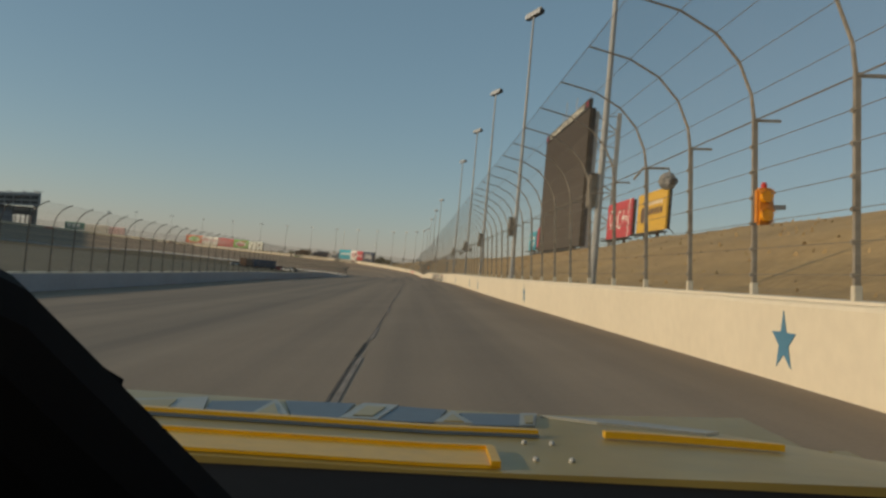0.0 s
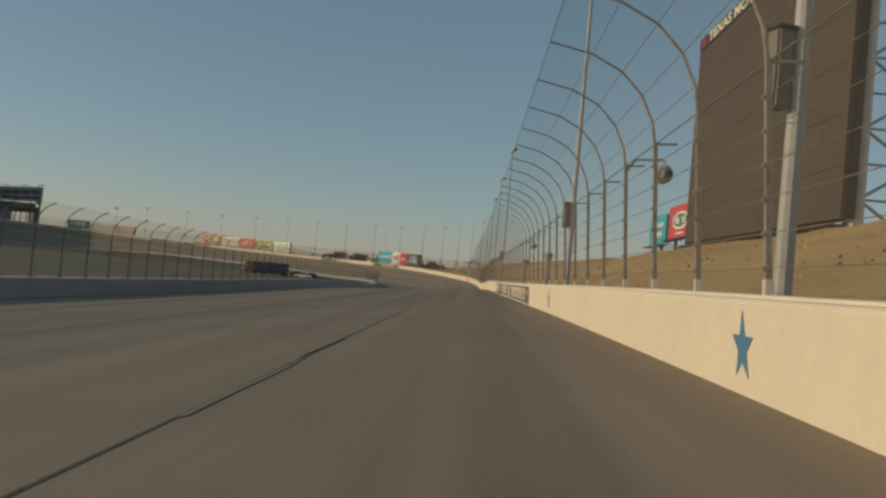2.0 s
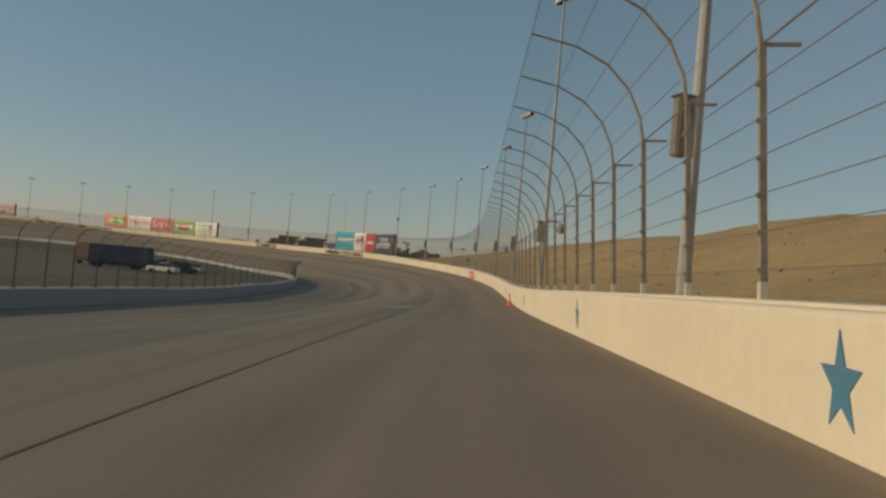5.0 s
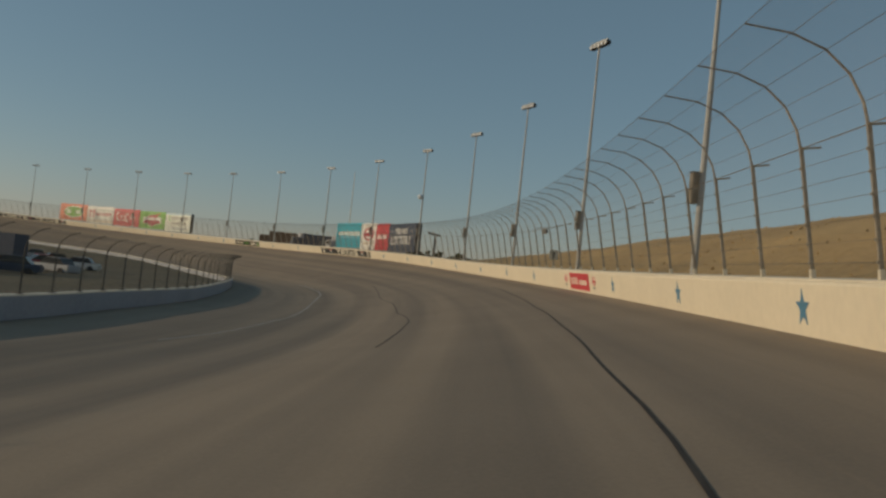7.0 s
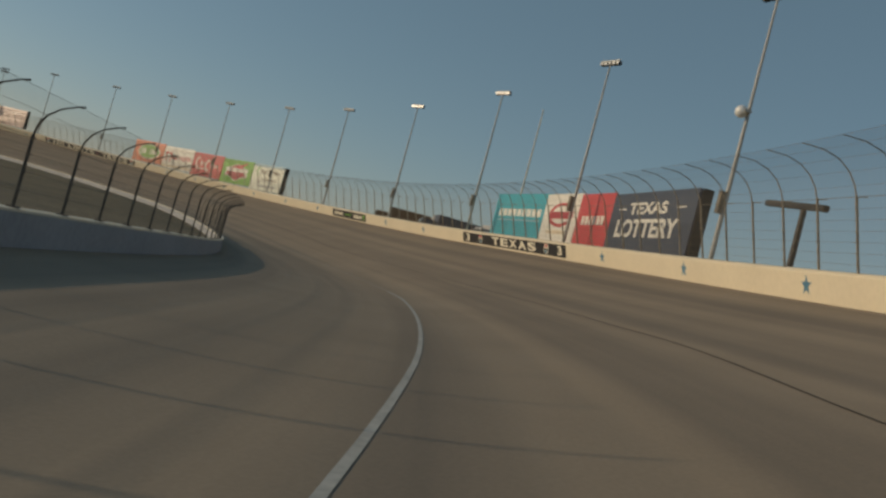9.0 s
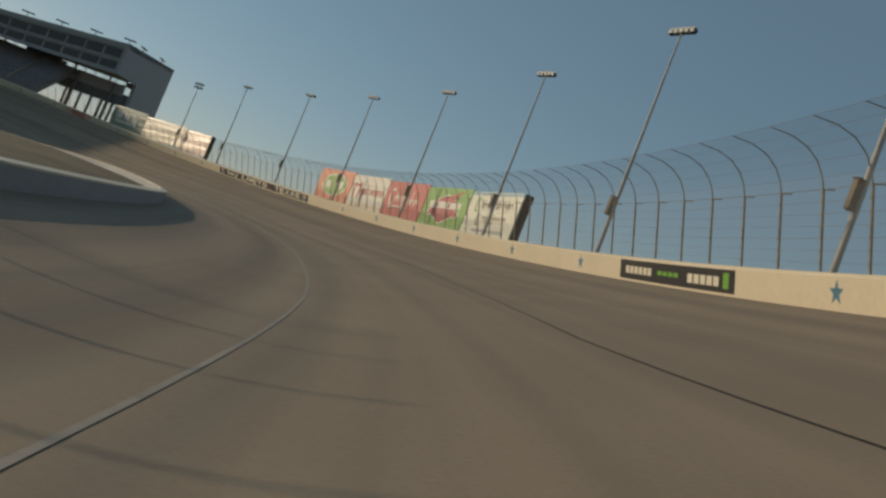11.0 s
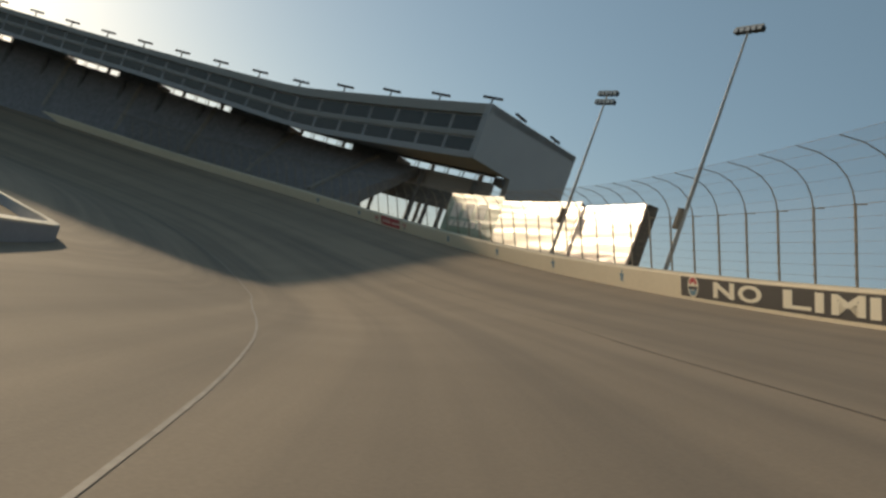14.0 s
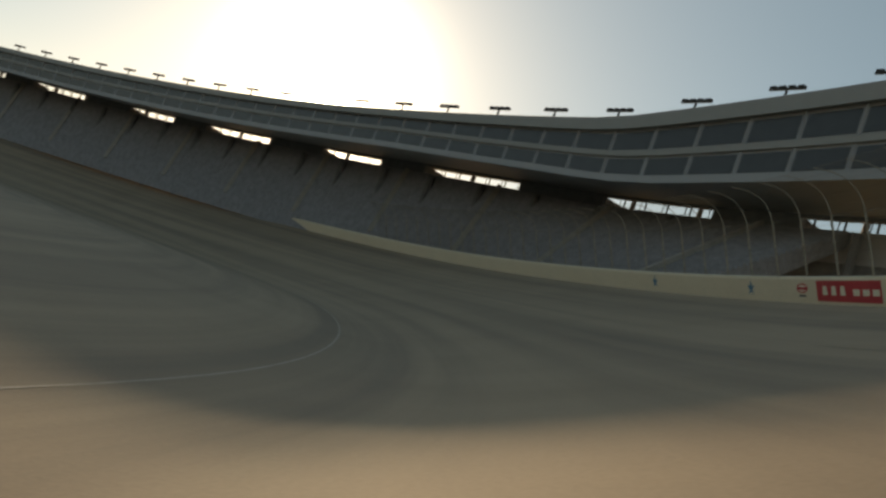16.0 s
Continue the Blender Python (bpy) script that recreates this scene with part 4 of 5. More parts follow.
# ---- the great screen ----
m, w = facing(135.0, 175.4, -21.6, 7.4)
scr = base("video_screen", "huge dark video screen on a steel lattice frame", "video screen", m)
H_ = 22.0
for i in range(10):
    for j in range(6):
        part("screen_panel", box((w * i / 10 + 0.02, 0, H_ * j / 6 + 0.02), (w * (i + 1) / 10 - 0.02, 0.35, H_ * (j + 1) / 6 - 0.02)), SCREEN, scr)
part("screen_back", box((0, 0.4, 0), (w, 1.0, H_)), DARK, scr)
part("header", box((0, -0.1, H_ + 0.05), (w, 0.4, H_ + 1.5), bevel=0.03), DARK, scr)
ob = part("words", letters("TEXAS MOTOR SPEEDWAY", 1.1, w * 0.82), LETTER, scr, "pale sign lettering along the top")
ob.matrix_world = m @ Matrix.Translation((w * 0.09, -0.13, H_ + 0.22))
for x in (w * 0.04, w * 0.96):
    ob = part("emblem", sheet(star(x, H_ + 0.85, 0.75, 0.5), -0.14, 0.03), STARRED, scr)
for x in (0.4, w * 0.25, w * 0.5, w * 0.75, w - 0.4):
    part("leg", box((x - 0.35, 0.9, -5.5), (x + 0.35, 1.6, H_ * 0.98)), STEEL, scr)
    part("rear_leg", box((x - 0.3, 4.6, -5.5), (x + 0.3, 5.2, H_ * 0.98)), STEEL, scr)
for x in (0.4, w * 0.5, w - 0.4):
    for k in range(9):
        z0, z1 = H_ * k / 9 - 1, H_ * (k + 1) / 9 - 1
        a, b = ((x, 1.3, z0), (x, 4.9, z1)) if k % 2 else ((x, 4.9, z0), (x, 1.3, z1))
        part("lattice", tube([a, b], 0.12, 6), STEEL, scr)
        part("lattice", tube([(x, 1.3, z1), (x, 4.9, z1)], 0.1, 6), STEEL, scr)
for x, z in ((w * 0.3, 2.6), (w * 0.38, 4.4), (w * 0.62, 3.2)):
    part("antenna", tube([(x, 0.8, H_ + 1.4), (x, 0.8, H_ + 1.4 + z)], 0.07, 6), STEEL, scr)
part("walkway", box((-0.2, -1.0, -0.6), (w + 0.2, 0.3, -0.4)), DARK, scr)

# ---- grandstand: d along its front, v back from it, z above ----
GX, GY, GH0, GH1, GLEN = -207.6, 476.0, radians(119), radians(150), 190.0
_gd = np.arange(0, GLEN + 1, 1.0)
_gh = GH0 + (GH1 - GH0) * np.clip(_gd / 150, 0, 1.15)
_gx, _gy = GX + np.cumsum(-np.sin(_gh)) + math.sin(GH0), GY + np.cumsum(np.cos(_gh)) - math.cos(GH0)


def stand(d, v, z):
    h = float(np.interp(d, _gd, _gh))
    drop = float(np.interp(d, [0, 30, 200], [0, 3.2, 3.8])) * max(0.0, min(1.0, (z - 8) / 18)) ** float(np.interp(d, [25, 60], [1.0, 3.5]))
    drop += 0.85 * max(0.0, min(1.0, (z - 12) / 6))
    return Vector((np.interp(d, _gd, _gx) + v * math.cos(h), np.interp(d, _gd, _gy) + v * math.sin(h), z - drop))


def hall(d, v, z):
    """A place in the concourse, whose floor keeps its own level: z above the sill of its openings."""
    h = float(np.interp(d, _gd, _gh))
    return Vector((np.interp(d, _gd, _gx) + v * math.cos(h), np.interp(d, _gd, _gy) + v * math.sin(h), z + float(np.interp(d, [0, 17, 36, 47, 63, 190], [18.15, 17.65, 17.65, 18.05, 18.4, 18.6]))))


def stand_sweep(name, d0, d1, prof, m, parent, step=4.0, closed=True, label="", place=stand):
    bm = bmesh.new()
    rows = [[bm.verts.new(place(d, v, z)) for v, z in prof] for d in np.append(np.arange(d0, d1, step), d1)]
    for a, b in zip(rows, rows[1:]):
        k = len(a)
        for i in range(k if closed else k - 1):
            bm.faces.new((a[i], a[(i + 1) % k], b[(i + 1) % k], b[i]))
    if closed:
        bm.faces.new(rows[0]), bm.faces.new(rows[-1][::-1])
    bmesh.ops.recalc_face_normals(bm, faces=bm.faces)
    return part(name, bm, m, parent, label)


gs = base("grandstand", "great grey roofed grandstand with suites over banked seating", "grandstand")
stand_sweep("roof", 0, GLEN, [(0, 25.4), (0, 26.4), (23.3, 28.0), (23.3, 27.2)], FASCIA, gs, label="pale sloping roof slab")
stand_sweep("fascia", -0.0, GLEN, [(-0.15, 25.2), (-0.15, 26.5), (-0.02, 26.5), (-0.02, 25.2)], FASCIA, gs)
stand_sweep("suite_floor", 0.3, GLEN, [(0, 19.7), (0, 20.4), (10.0, 3.0), (10.0, 1.3)], PANELGREY, gs, place=lambda d, v, z: hall(d, v, z) if v > 5 else stand(d, v, z))
stand_sweep("balcony_band", 0.3, GLEN, [(0.1, 22.4), (0.1, 22.95), (0.34, 22.95), (0.34, 22.4)], FASCIA, gs, label="pale balcony band")
stand_sweep("suite_wall", 0.3, GLEN, [(0.35, 20.4), (0.35, 25.4), (10, 25.8), (10, 23.6)], PANELGREY, gs)
for k in range(46):
    d = 1.2 + 4.1 * k
    for z0, z1 in ((20.6, 22.2), (23.15, 25.0)):
        bm = bmesh.new()
        q = [stand(d, 0.32, z0), stand(d + 3.7, 0.32, z0), stand(d + 3.7, 0.32, z1), stand(d, 0.32, z1)]
        bm.faces.new([bm.verts.new(p) for p in q])
        part("suite_window", bm, DARKGLASS, gs)
    part("mullion", tube([stand(d - 0.2, 0.3, 20.4), stand(d - 0.2, 0.3, 25.3)], 0.1, 4), PANELGREY, gs)
# end wall of the suites
bm = bmesh.new()
ring = [(-0.2, 19.7), (-0.2, 26.5), (23.3, 28.1), (23.3, -2.7), (9.5, -2.7), (9.3, 18.6), (9, 20.0)]
a, b = [bm.verts.new(stand(0, v, z) + Vector((0, 0, 0))) for v, z in ring], [bm.verts.new(stand(0.8, v, z)) for v, z in ring]
bm.faces.new(a), bm.faces.new(b[::-1])
for i in range(len(ring)):
    bm.faces.new((a[i], b[i], b[(i + 1) % len(ring)], a[(i + 1) % len(ring)]))
bmesh.ops.recalc_face_normals(bm, faces=bm.faces)
part("end_wall", bm, PANELGREY, gs, "tall grey end wall")
# concourse wall with openings to the sky, in groups between solid stair blocks
CV = 9.0
stand_sweep("concourse_sill", 2, GLEN, [(CV - 0.2, -2.4), (CV - 0.2, 0.0), (CV + 0.3, 0.0), (CV + 0.3, -2.4)], PANELGREY, gs, place=hall)
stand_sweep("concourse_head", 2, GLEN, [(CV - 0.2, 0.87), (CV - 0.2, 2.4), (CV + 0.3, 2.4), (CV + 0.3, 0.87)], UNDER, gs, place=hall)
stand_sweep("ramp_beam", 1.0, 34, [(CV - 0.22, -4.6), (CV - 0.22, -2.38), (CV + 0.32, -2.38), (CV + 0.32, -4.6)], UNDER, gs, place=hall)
solid = 0.6
for k in range(8):
    d, size = 2.0 + 22.7 * k, 15.0 if k % 2 == 0 else 11.8
    for q in np.arange(0, size, 2.35):
        part("pier", tube([hall(d + q, CV, -0.05), hall(d + q, CV, 0.9)], 0.09, 4), UNDER, gs)
        part("pier", tube([hall(d + q + 0.5, CV, -0.05), hall(d + q + 0.5, CV, 0.9)], 0.05, 4), UNDER, gs)
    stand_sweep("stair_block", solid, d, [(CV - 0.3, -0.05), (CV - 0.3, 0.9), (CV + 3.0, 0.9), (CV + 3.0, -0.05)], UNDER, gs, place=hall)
    solid = d + size


def front_v(d):
    """How far forward the seating may come: it stops three metres short of the track wall."""
    for v in np.arange(6, -32, -0.5):
        q = stand(d, v, 0)
        i = int(np.argmin((_cx - q.x) ** 2 + (_cy - q.y) ** 2))
        n = -((q.x - _cx[i]) * math.cos(_head[i]) + (q.y - _cy[i]) * math.sin(_head[i]))
        if n > -3.0:
            return float(v) + 0.5, float(_rise[i])
    return -31.5, 8.0


ROWS = 30
bm = bmesh.new()
rows = []
for d in np.arange(13, GLEN + 0.1, 4):
    v0, zb = front_v(d)
    line, top, low = [], hall(d, 0, -0.12).z, zb + 1.6
    for r in range(ROWS):
        va = v0 + (CV - 0.3 - v0) * r / ROWS
        line += [(va, low + (top - low) * r / ROWS), (va, low + (top - low) * (r + 1) / ROWS)]
    line += [(CV - 0.3, top), (CV - 0.3, top - 1.1), (v0, zb - 0.5)]
    rows.append([bm.verts.new(Vector((*hall(d, v, 0).xy, z))) for v, z in line])
for a, b in zip(rows, rows[1:]):
    k = len(a)
    for i in range(k):
        bm.faces.new((a[i], a[(i + 1) % k], b[(i + 1) % k], b[i]))
bm.faces.new(rows[0]), bm.faces.new(rows[-1][::-1])
bmesh.ops.recalc_face_normals(bm, faces=bm.faces)
part("seating", bm, SEATS, gs, "long banked rows of dark grey seats")
for k in range(11):
    d = 20 + 15 * k
    v0, zb = front_v(d)
    part("aisle", tube([Vector((*hall(d, v0, 0).xy, zb + 1.75)), hall(d, CV - 0.4, 0.0)], 0.4, 4), CONC, gs)
for k in range(5):
    d = 3.2 + 2.4 * k
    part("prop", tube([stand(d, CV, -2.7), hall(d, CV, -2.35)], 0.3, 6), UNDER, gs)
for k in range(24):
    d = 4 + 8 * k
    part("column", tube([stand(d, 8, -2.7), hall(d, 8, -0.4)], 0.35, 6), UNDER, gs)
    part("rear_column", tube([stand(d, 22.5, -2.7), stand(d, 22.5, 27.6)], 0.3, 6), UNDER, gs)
part("stair_tower", box((-4.0, -1.0, 0), (4.0, 1.0, 19.0), Matrix.Translation(stand(1.6, 13.5, -2.7)) @ Matrix.Rotation(GH0, 4, "Z")), UNDER, gs)


def roof_light(m):
    p = base("roof_light", "dark floodlight bar on the grandstand roof", "floodlight", m, "floodlights on the grandstand roof")
    part("stem", tube([(0, 0, -0.1), (0, 0, 0.9)], 0.09, 6), DARK, p)
    bar = part("bar", box((-1.4, -0.1, 0.95), (1.4, 0.1, 1.07)), DARK, p)
    for k in range(4):
        part("floodlight", box((-1.35 + 0.72 * k, -0.2, 1.07), (-0.83 + 0.72 * k, 0.15, 1.24), bevel=0.03), DARK, p)
    return p


first = None
for k in range(21):
    d = 0.8 + (7.4 if k else 0) * k
    q = stand(d, 0.6, 26.4)
    m = Matrix.Translation(q) @ Matrix.Rotation(float(np.interp(d, _gd, _gh)) + radians(90), 4, "Z")
    if first is None:
        first = roof_light(m)
    else:
        copy_thing(first, m)
for v in (9, 19):
    q = stand(1.5, v, 26.5 + 0.068 * v)
    copy_thing(first, Matrix.Translation(q) @ Matrix.Rotation(GH0, 4, "Z"))

# ---- far scrub and trees along the horizon ----
rng = random.Random(11)
bm = bmesh.new()
bmesh.ops.create_icosphere(bm, subdivisions=1, radius=1.0)
clump_v, clump_f = [v.co.copy() for v in bm.verts], [[v.index for v in f.verts] for f in bm.faces]
bm.free()


def clumps(name, spots, label):
    """Rough leafy clumps, each a dented ball of its own size, joined into one mesh."""
    verts, faces = [], []
    for c, size in spots:
        turn = Euler((rng.uniform(0, 3), rng.uniform(0, 3), rng.uniform(0, 3))).to_matrix()
        k = len(verts)
        verts += [c + turn @ Vector((v.x * 1.5, v.y * 1.1, v.z * 0.8)) * size * rng.uniform(0.7, 1.25) for v in clump_v]
        faces += [[a + k for a in f] for f in clump_f]
    me = bpy.data.meshes.new(name)
    me.from_pydata(verts, [], faces)
    me.materials.append(LEAF)
    return tagged(new(name, me), label, "trees", kind="stuff")


spots = []
for i in range(1500):
    a, r, hgt = rng.uniform(0, 2 * math.pi), rng.uniform(700, 1150), rng.uniform(3, 9)
    for j in range(3):
        spots.append((Vector((-100 + r * math.cos(a) + rng.uniform(-6, 6), 250 + r * math.sin(a) + rng.uniform(-6, 6), GZ + hgt * rng.uniform(0.2, 0.8))), rng.uniform(1.2, 3.0)))
clumps("tree_line", spots, "dark scrub and trees far off on the horizon")
spots = []
for i in range(520):
    s, n, hgt = rng.uniform(408, 540), -rng.uniform(24, 110), rng.uniform(1.0, 3.0)
    c, low = at(s, n), outside_z(s, n)
    for j in range(6):
        spots.append((Vector((c.x + rng.uniform(-2, 2), c.y + rng.uniform(-2, 2), low + hgt * rng.uniform(0.1, 0.95))), rng.uniform(0.35, 0.95)))
clumps("bushes", spots, "low grey-green bushes beyond the third turn")

# ---- vehicles parked in the infield ----
def parked_truck(s, n, turn, body, label):
    p = base("parked_truck", label, "truck", Matrix.Translation(Vector((at(s, n).x, at(s, n).y, GZ if n > 0 else outside_z(s, n) - 0.05))) @ Matrix.Rotation(heading(s) + radians(turn), 4, "Z"), "trucks in the infield" if n > 0 else "trucks beyond the third turn")
    part("cargo_box", box((-1.2, -3.4, 0.95), (1.2, 2.4, 3.4), bevel=0.05), body, p)
    cab = part("cab", box((-1.1, 2.5, 0.6), (1.1, 4.4, 2.5), bevel=0.15), body, p)
    part("windscreen", box((-0.9, 4.38, 1.6), (0.9, 4.43, 2.3), bevel=0.02), DARKGLASS, cab)
    part("chassis", box((-0.9, -3.3, 0.5), (0.9, 4.2, 0.9)), DARK, p)
    for x in (-1.05, 1.05):
        for y in (-2.3, 3.3):
            bm = bmesh.new()
            bmesh.ops.create_cone(bm, cap_ends=True, segments=18, radius1=0.48, radius2=0.48, depth=0.3, matrix=Matrix.Translation((x, y, 0.48)) @ Matrix.Rotation(radians(90), 4, "Y"))
            part("wheel", bm, RUBBER, p)


for s, n, t, c, l in ((322, 47, 80, "navy", "dark box truck parked in the infield"), (340, 52, -30, "brown", "dark brown box truck parked in the infield"), (356, 46, 60, "navy", "dark box truck parked in the infield")):
    parked_truck(s, n, t, VINYL[c], l)

for s, n, t, c, l in ((393, -15, 95, "grey", "pale grey box truck parked beyond the third turn"), (399, -19, 60, "grey", "pale grey box truck parked beyond the third turn"), (404, -14, 84, "grey", "pale grey box truck parked beyond the third turn"), (411, -17, 110, "grey", "pale grey box truck parked beyond the third turn"),
                      (417, -14, 75, "navy", "dark box truck parked beyond the third turn"), (424, -18, 100, "grey", "pale grey box truck parked beyond the third turn"), (430, -15, 50, "brown", "brown box truck parked beyond the third turn"), (437, -20, 92, "grey", "pale grey box truck parked beyond the third turn")):
    parked_truck(s, n, t, VINYL[c], l)


def parked_car(s, n, turn, body, label):
    p = base("parked_car", label, "car", Matrix.Translation(Vector((at(s, n).x, at(s, n).y, GZ + 0.05))) @ Matrix.Rotation(heading(s) + radians(turn), 4, "Z"), "cars in the infield")
    part("body", box((-0.9, -2.2, 0.3), (0.9, 2.2, 0.95), bevel=0.12), body, p)
    top = part("cabin", sheet([(-1.5, 0.95), (-1.0, 1.5), (0.5, 1.5), (1.2, 0.95)], -0.75, 1.5), DARKGLASS, p, "dark glazed cabin")
    top.matrix_world = p.matrix_world @ Matrix.Rotation(radians(90), 4, "Z")
    part("roof", box((-0.72, -0.9, 1.49), (0.72, 0.45, 1.54), bevel=0.02), body, p)
    for x in (-0.85, 0.85):
        for y in (-1.35, 1.4):
            bm = bmesh.new()
            bmesh.ops.create_cone(bm, cap_ends=True, segments=18, radius1=0.33, radius2=0.33, depth=0.22, matrix=Matrix.Translation((x, y, 0.33)) @ Matrix.Rotation(radians(90), 4, "Y"))
            part("wheel", bm, RUBBER, p)


for s, n, t, c, l in ((312, 40, 70, "white", "white car parked on the infield grass"), (318, 38, 95, "navy", "dark blue car parked on the infield grass"), (330, 37, 60, "grey", "grey car parked on the infield grass"), (343, 40, 120, "darkred", "dark red car parked on the infield grass"), (352, 37, 80, "white", "white car parked on the infield grass"), (368, 40, 100, "brown", "brown car parked on the infield grass"), (402, 40, 75, "grey", "grey car parked on the infield grass")):
    parked_car(s, n, t, VINYL[c], l)

# ---- the yellow race car, standing where the run begins ----
eye0, target0 = Vector(PATH[0][1]), Vector(PATH[0][2])
fwd = (target0 - eye0)
fwd.z = 0
fwd.normalize()
up0 = (leaning(0, 0, 1) - leaning(0, 0, 0)).normalized()
right0 = fwd.cross(up0).normalized()
fwd = up0.cross(right0).normalized()
CARM = Matrix.Translation(eye0) @ Matrix((right0, fwd, up0)).transposed().to_4x4()
foot0 = (eye0 - on_road(0.0, 4.6)).dot(up0)
car = base("race_car", "yellow race car with grey-blue stripes and a black cabin", "car", CARM @ Matrix.Translation((0, 0, -foot0)))
HT = foot0


def hood_z(x, y):
    """The bonnet's height, falling to the front and to the outer wing."""
    drop = 0.05 * x if x < 0 else 0.018 * x + 0.1 * x ** 2.2 * max(0.0, y - 1.0) / 0.75
    return HT - 0.239 - 0.053 * (y - 1.05) - drop


def hood_patch(points, lift):
    """A thin sheet of film laid on the bonnet."""
    bm = bmesh.new()
    top = [bm.verts.new((x, y, hood_z(x, y) + lift)) for x, y in points]
    low = [bm.verts.new((x, y, hood_z(x, y) - 0.004)) for x, y in points]
    bm.faces.new(top), bm.faces.new(low[::-1])
    for i in range(len(points)):
        j = (i + 1) % len(points)
        bm.faces.new((top[i], low[i], low[j], top[j]))
    bmesh.ops.recalc_face_normals(bm, faces=bm.faces)
    return bm


def hood_sheet(x0, x1, y0, y1, lift=0.0, nx=14, ny=6):
    bm = bmesh.new()
    g = [[bm.verts.new((x, y, hood_z(x, y) + lift)) for x in np.linspace(x0, x1, nx)] for y in np.linspace(y0, y1, ny)]
    for a, b in zip(g, g[1:]):
        for i in range(nx - 1):
            bm.faces.new((a[i], a[i + 1], b[i + 1], b[i]))
    r = bmesh.ops.extrude_face_region(bm, geom=bm.faces[:])
    for v in r["geom"]:
        if isinstance(v, bmesh.types.BMVert):
            v.co.z -= 0.02 if lift == 0 else lift * 0.8
    bmesh.ops.recalc_face_normals(bm, faces=bm.faces)
    return bm


hood = part("bonnet", hood_sheet(-0.74, 0.95, 1.05, 1.75, 0.0, 22, 10), YELLOW, car, "yellow bonnet with raised ribs, its colour dulled as in shade")
part("bonnet_rib", hood_sheet(-0.62, 0.16, 1.385, 1.41, 0.012, 16, 3), RIBYELLOW, hood, "bright yellow raised rib")
part("bonnet_rib", hood_sheet(0.27, 0.56, 1.4, 1.425, 0.014, 10, 3), RIBYELLOW, hood)
# the rib's shadow, laid on as a thin grey-blue strip
part("rib_shade", hood_sheet(-0.62, 0.16, 1.374, 1.384, 0.006, 16, 2), CARGREY, hood)
bar = part("bonnet_rib", hood_sheet(-0.45, 0.075, 1.07, 1.2, 0.006, 12, 3), RIBYELLOW, hood)
part("rib_edge", hood_sheet(-0.45, 0.075, 1.2, 1.212, 0.011, 12, 2), RIBYELLOW, hood)
part("rib_edge", hood_sheet(0.066, 0.078, 1.07, 1.2, 0.011, 3, 4), RIBYELLOW, hood)
for q in (((-0.42, 1.61), (-0.313, 1.69), (-0.31, 1.43), (-0.386, 1.42)), ((-0.299, 1.7), (-0.167, 1.735), (-0.167, 1.47), (-0.243, 1.44)), ((-0.088, 1.735), (0.016, 1.72), (-0.005, 1.5), (-0.102, 1.48)), ((0.04, 1.67), (0.163, 1.7), (0.14, 1.5), (0.055, 1.49))):
    part("stripe", hood_patch(q, 0.004), CARGREY, hood, "grey-blue film panel")
for q in (((-0.312, 1.43), (-0.318, 1.7), (-0.24, 1.42)), ((-0.167, 1.47), (-0.15, 1.74), (-0.08, 1.74), (-0.104, 1.48)), ((-0.007, 1.5), (0.027, 1.69), (0.06, 1.5)), ((0.16, 1.7), (0.195, 1.72), (0.168, 1.51), (0.14, 1.5)), ((-0.62, 1.46), (-0.44, 1.66), (-0.386, 1.42), (-0.6, 1.42))):
    edge = part("stripe_edge", hood_patch(q, 0.006), TRIM, hood, "pale chevron edge")
    cx, cy = sum(x for x, y in q) / len(q), sum(y for x, y in q) / len(q)
    part("chevron", hood_patch([(cx + (x - cx) * 0.52, cy + (y - cy) * 0.62 - 0.02) for x, y in q], 0.008), YELLOW, edge)
part("nose_edge", hood_patch(((0.2, 1.7), (0.36, 1.73), (0.56, 1.73), (0.5, 1.62), (0.3, 1.64)), 0.005), TRIM, hood, "pale scuffed edge")
for x, y in ((0.13, 1.31), (0.172, 1.31), (0.13, 1.15), (0.178, 1.15)):
    bm = bmesh.new()
    bmesh.ops.create_uvsphere(bm, u_segments=10, v_segments=6, radius=0.0045, matrix=Matrix.Translation((x, y, hood_z(x, y) + 0.002)))
    part("rivet", bm, STEEL, hood)
part("nose", box((-0.86, 1.67, 0.16), (0.9, 2.35, HT - 0.36), bevel=0.12), YELLOW, car)
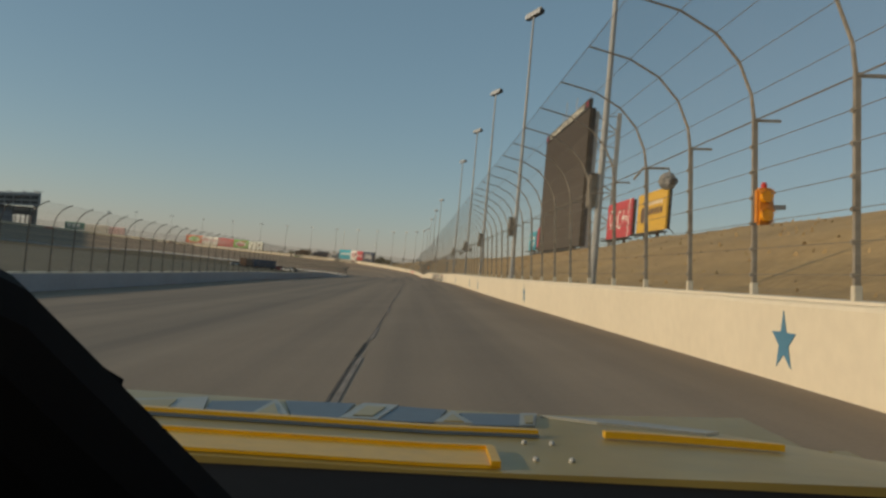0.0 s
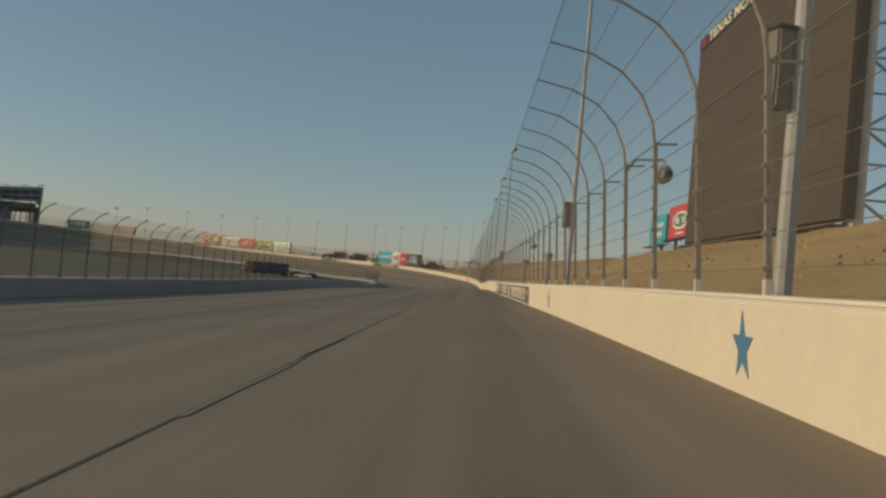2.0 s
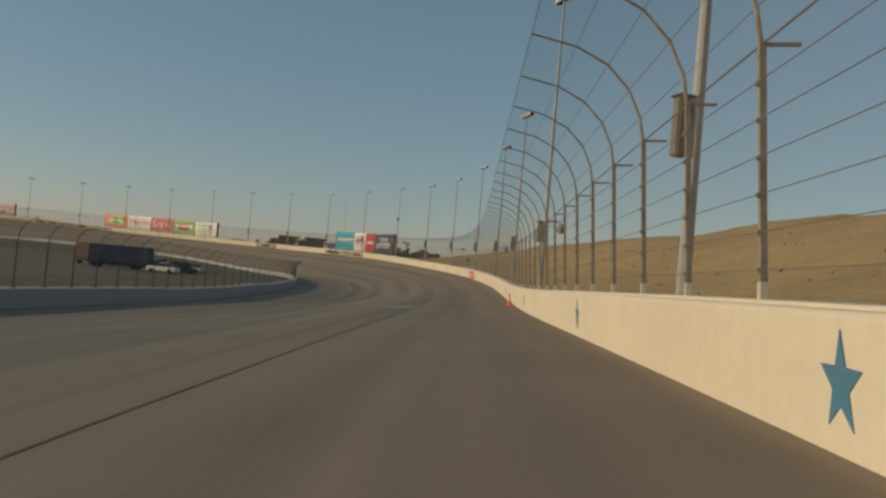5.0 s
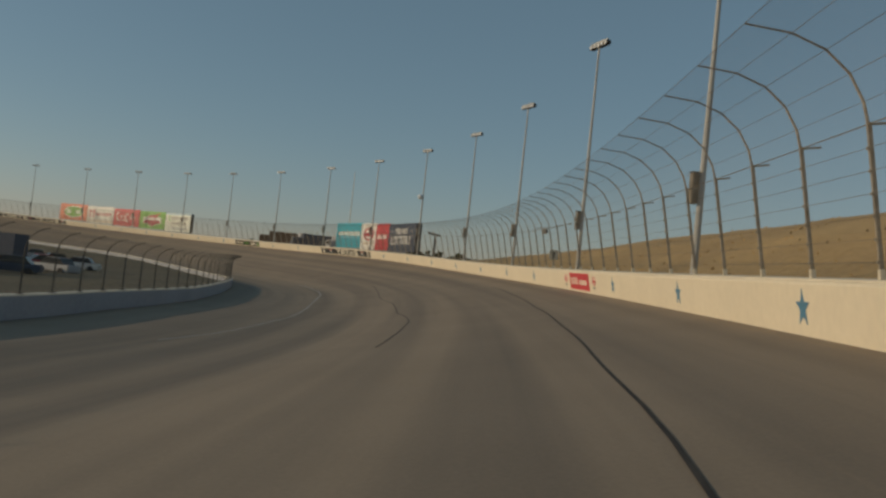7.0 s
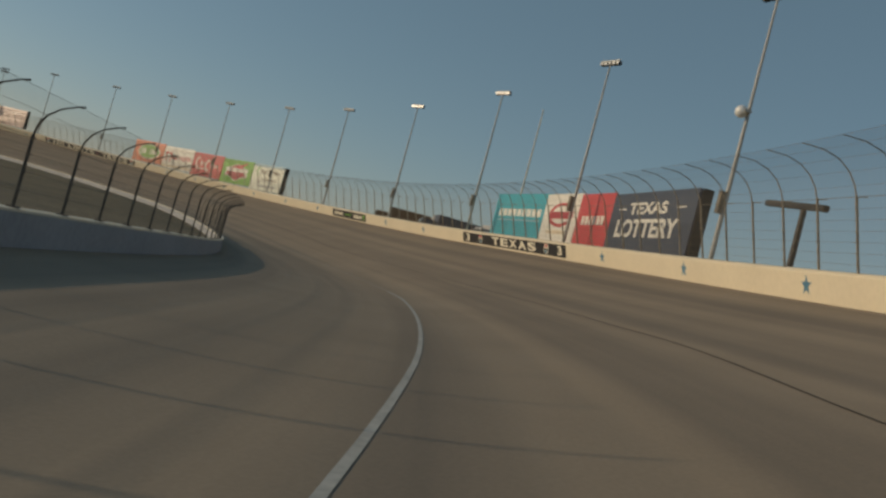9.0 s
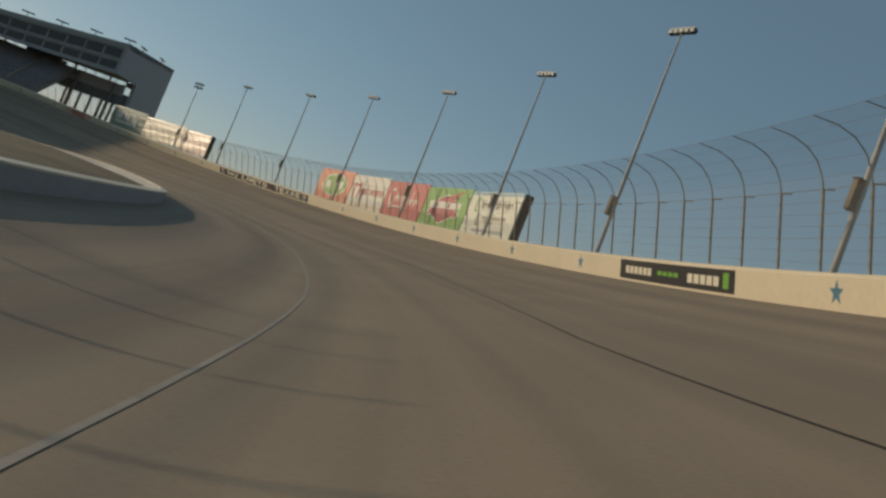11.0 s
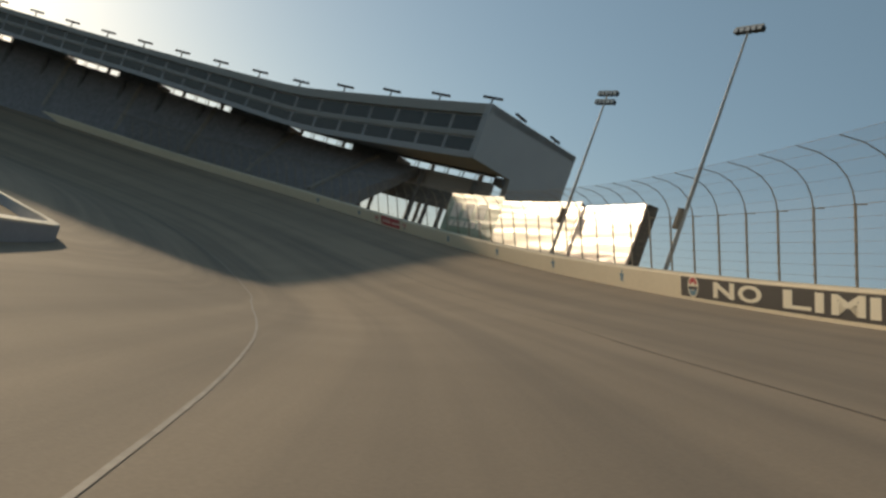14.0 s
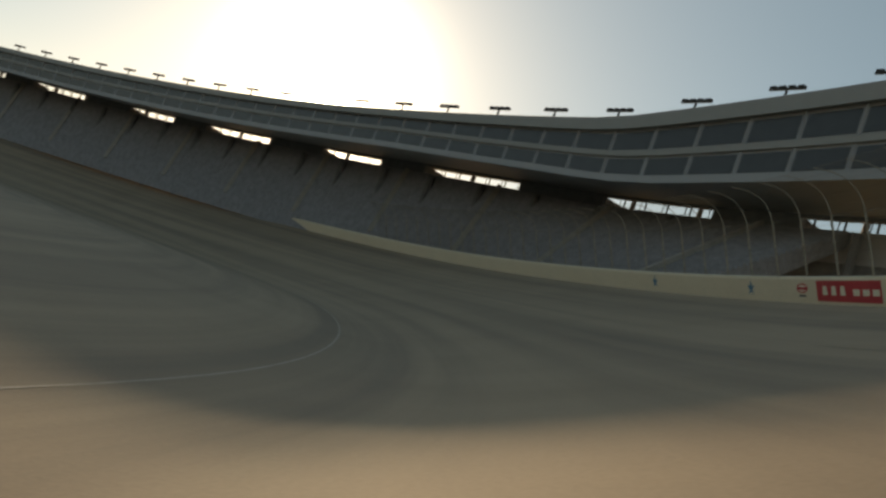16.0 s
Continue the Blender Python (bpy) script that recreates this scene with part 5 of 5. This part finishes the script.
for x in (-0.92, 0.74):
    part("wing", box((x, 0.3, 0.18), (x + 0.2, 1.9, HT - 0.36), bevel=0.08), YELLOW, car)
    part("flank", box((x, -2.2, 0.18), (x + 0.2, 0.28, HT - 0.3), bevel=0.06), YELLOW, car)
    for y in (1.25, -1.45):
        bm = bmesh.new()
        bmesh.ops.create_cone(bm, cap_ends=True, segments=24, radius1=0.33, radius2=0.33, depth=0.26, matrix=Matrix.Translation((x + (0.02 if x < 0 else 0.2), y, 0.33)) @ Matrix.Rotation(radians(90), 4, "Y"))
        wh = part("wheel", bm, RUBBER, car)
        bm = bmesh.new()
        bmesh.ops.create_cone(bm, cap_ends=True, segments=20, radius1=0.19, radius2=0.19, depth=0.29, matrix=Matrix.Translation((x + (0.02 if x < 0 else 0.2), y, 0.33)) @ Matrix.Rotation(radians(90), 4, "Y"))
        part("rim", bm, STEEL, wh)
part("tail", box((-0.86, -2.6, 0.3), (0.9, -2.2, HT - 0.22), bevel=0.08), YELLOW, car)
part("roof", box((-0.62, -1.3, HT + 0.28), (0.66, 0.1, HT + 0.33), bevel=0.02), YELLOW, car)
part("rear_deck", box((-0.72, -2.2, HT - 0.3), (0.76, -1.2, HT - 0.22), bevel=0.03), YELLOW, car)
part("floor_pan", box((-0.72, -2.2, 0.2), (0.74, 0.9, 0.26)), CABIN, car)
part("dashboard", box((-0.78, 0.42, HT - 0.5), (0.84, 1.062, HT - 0.244), Matrix.Rotation(radians(2.0), 4, "Y"), 0.01), CABIN, car, "black dashboard top")
part("roof_pillar", tube([(-0.74, 0.0, HT + 0.3), (-0.62, 0.2, HT + 0.18), (-0.37, 0.66, HT - 0.07), (-0.235, 0.82, HT - 0.28)], [0.06, 0.065, 0.075, 0.075], 12), CABIN, car, "thick black padded bar of the cage")
part("pillar_pad", tube([(-0.58, 0.4, HT + 0.1), (-0.41, 0.78, HT - 0.055), (-0.325, 0.86, HT - 0.125)], [0.02, 0.026, 0.02], 6), CABIN, car)
part("right_pillar", tube([(0.68, 0.0, HT + 0.3), (0.8, 0.9, HT - 0.26)], 0.04, 8), CABIN, car)
for x in (-0.66, 0.7):
    part("cage_bar", tube([(x, -1.2, HT + 0.3), (x, -1.25, 0.3)], 0.03, 8), CABIN, car)
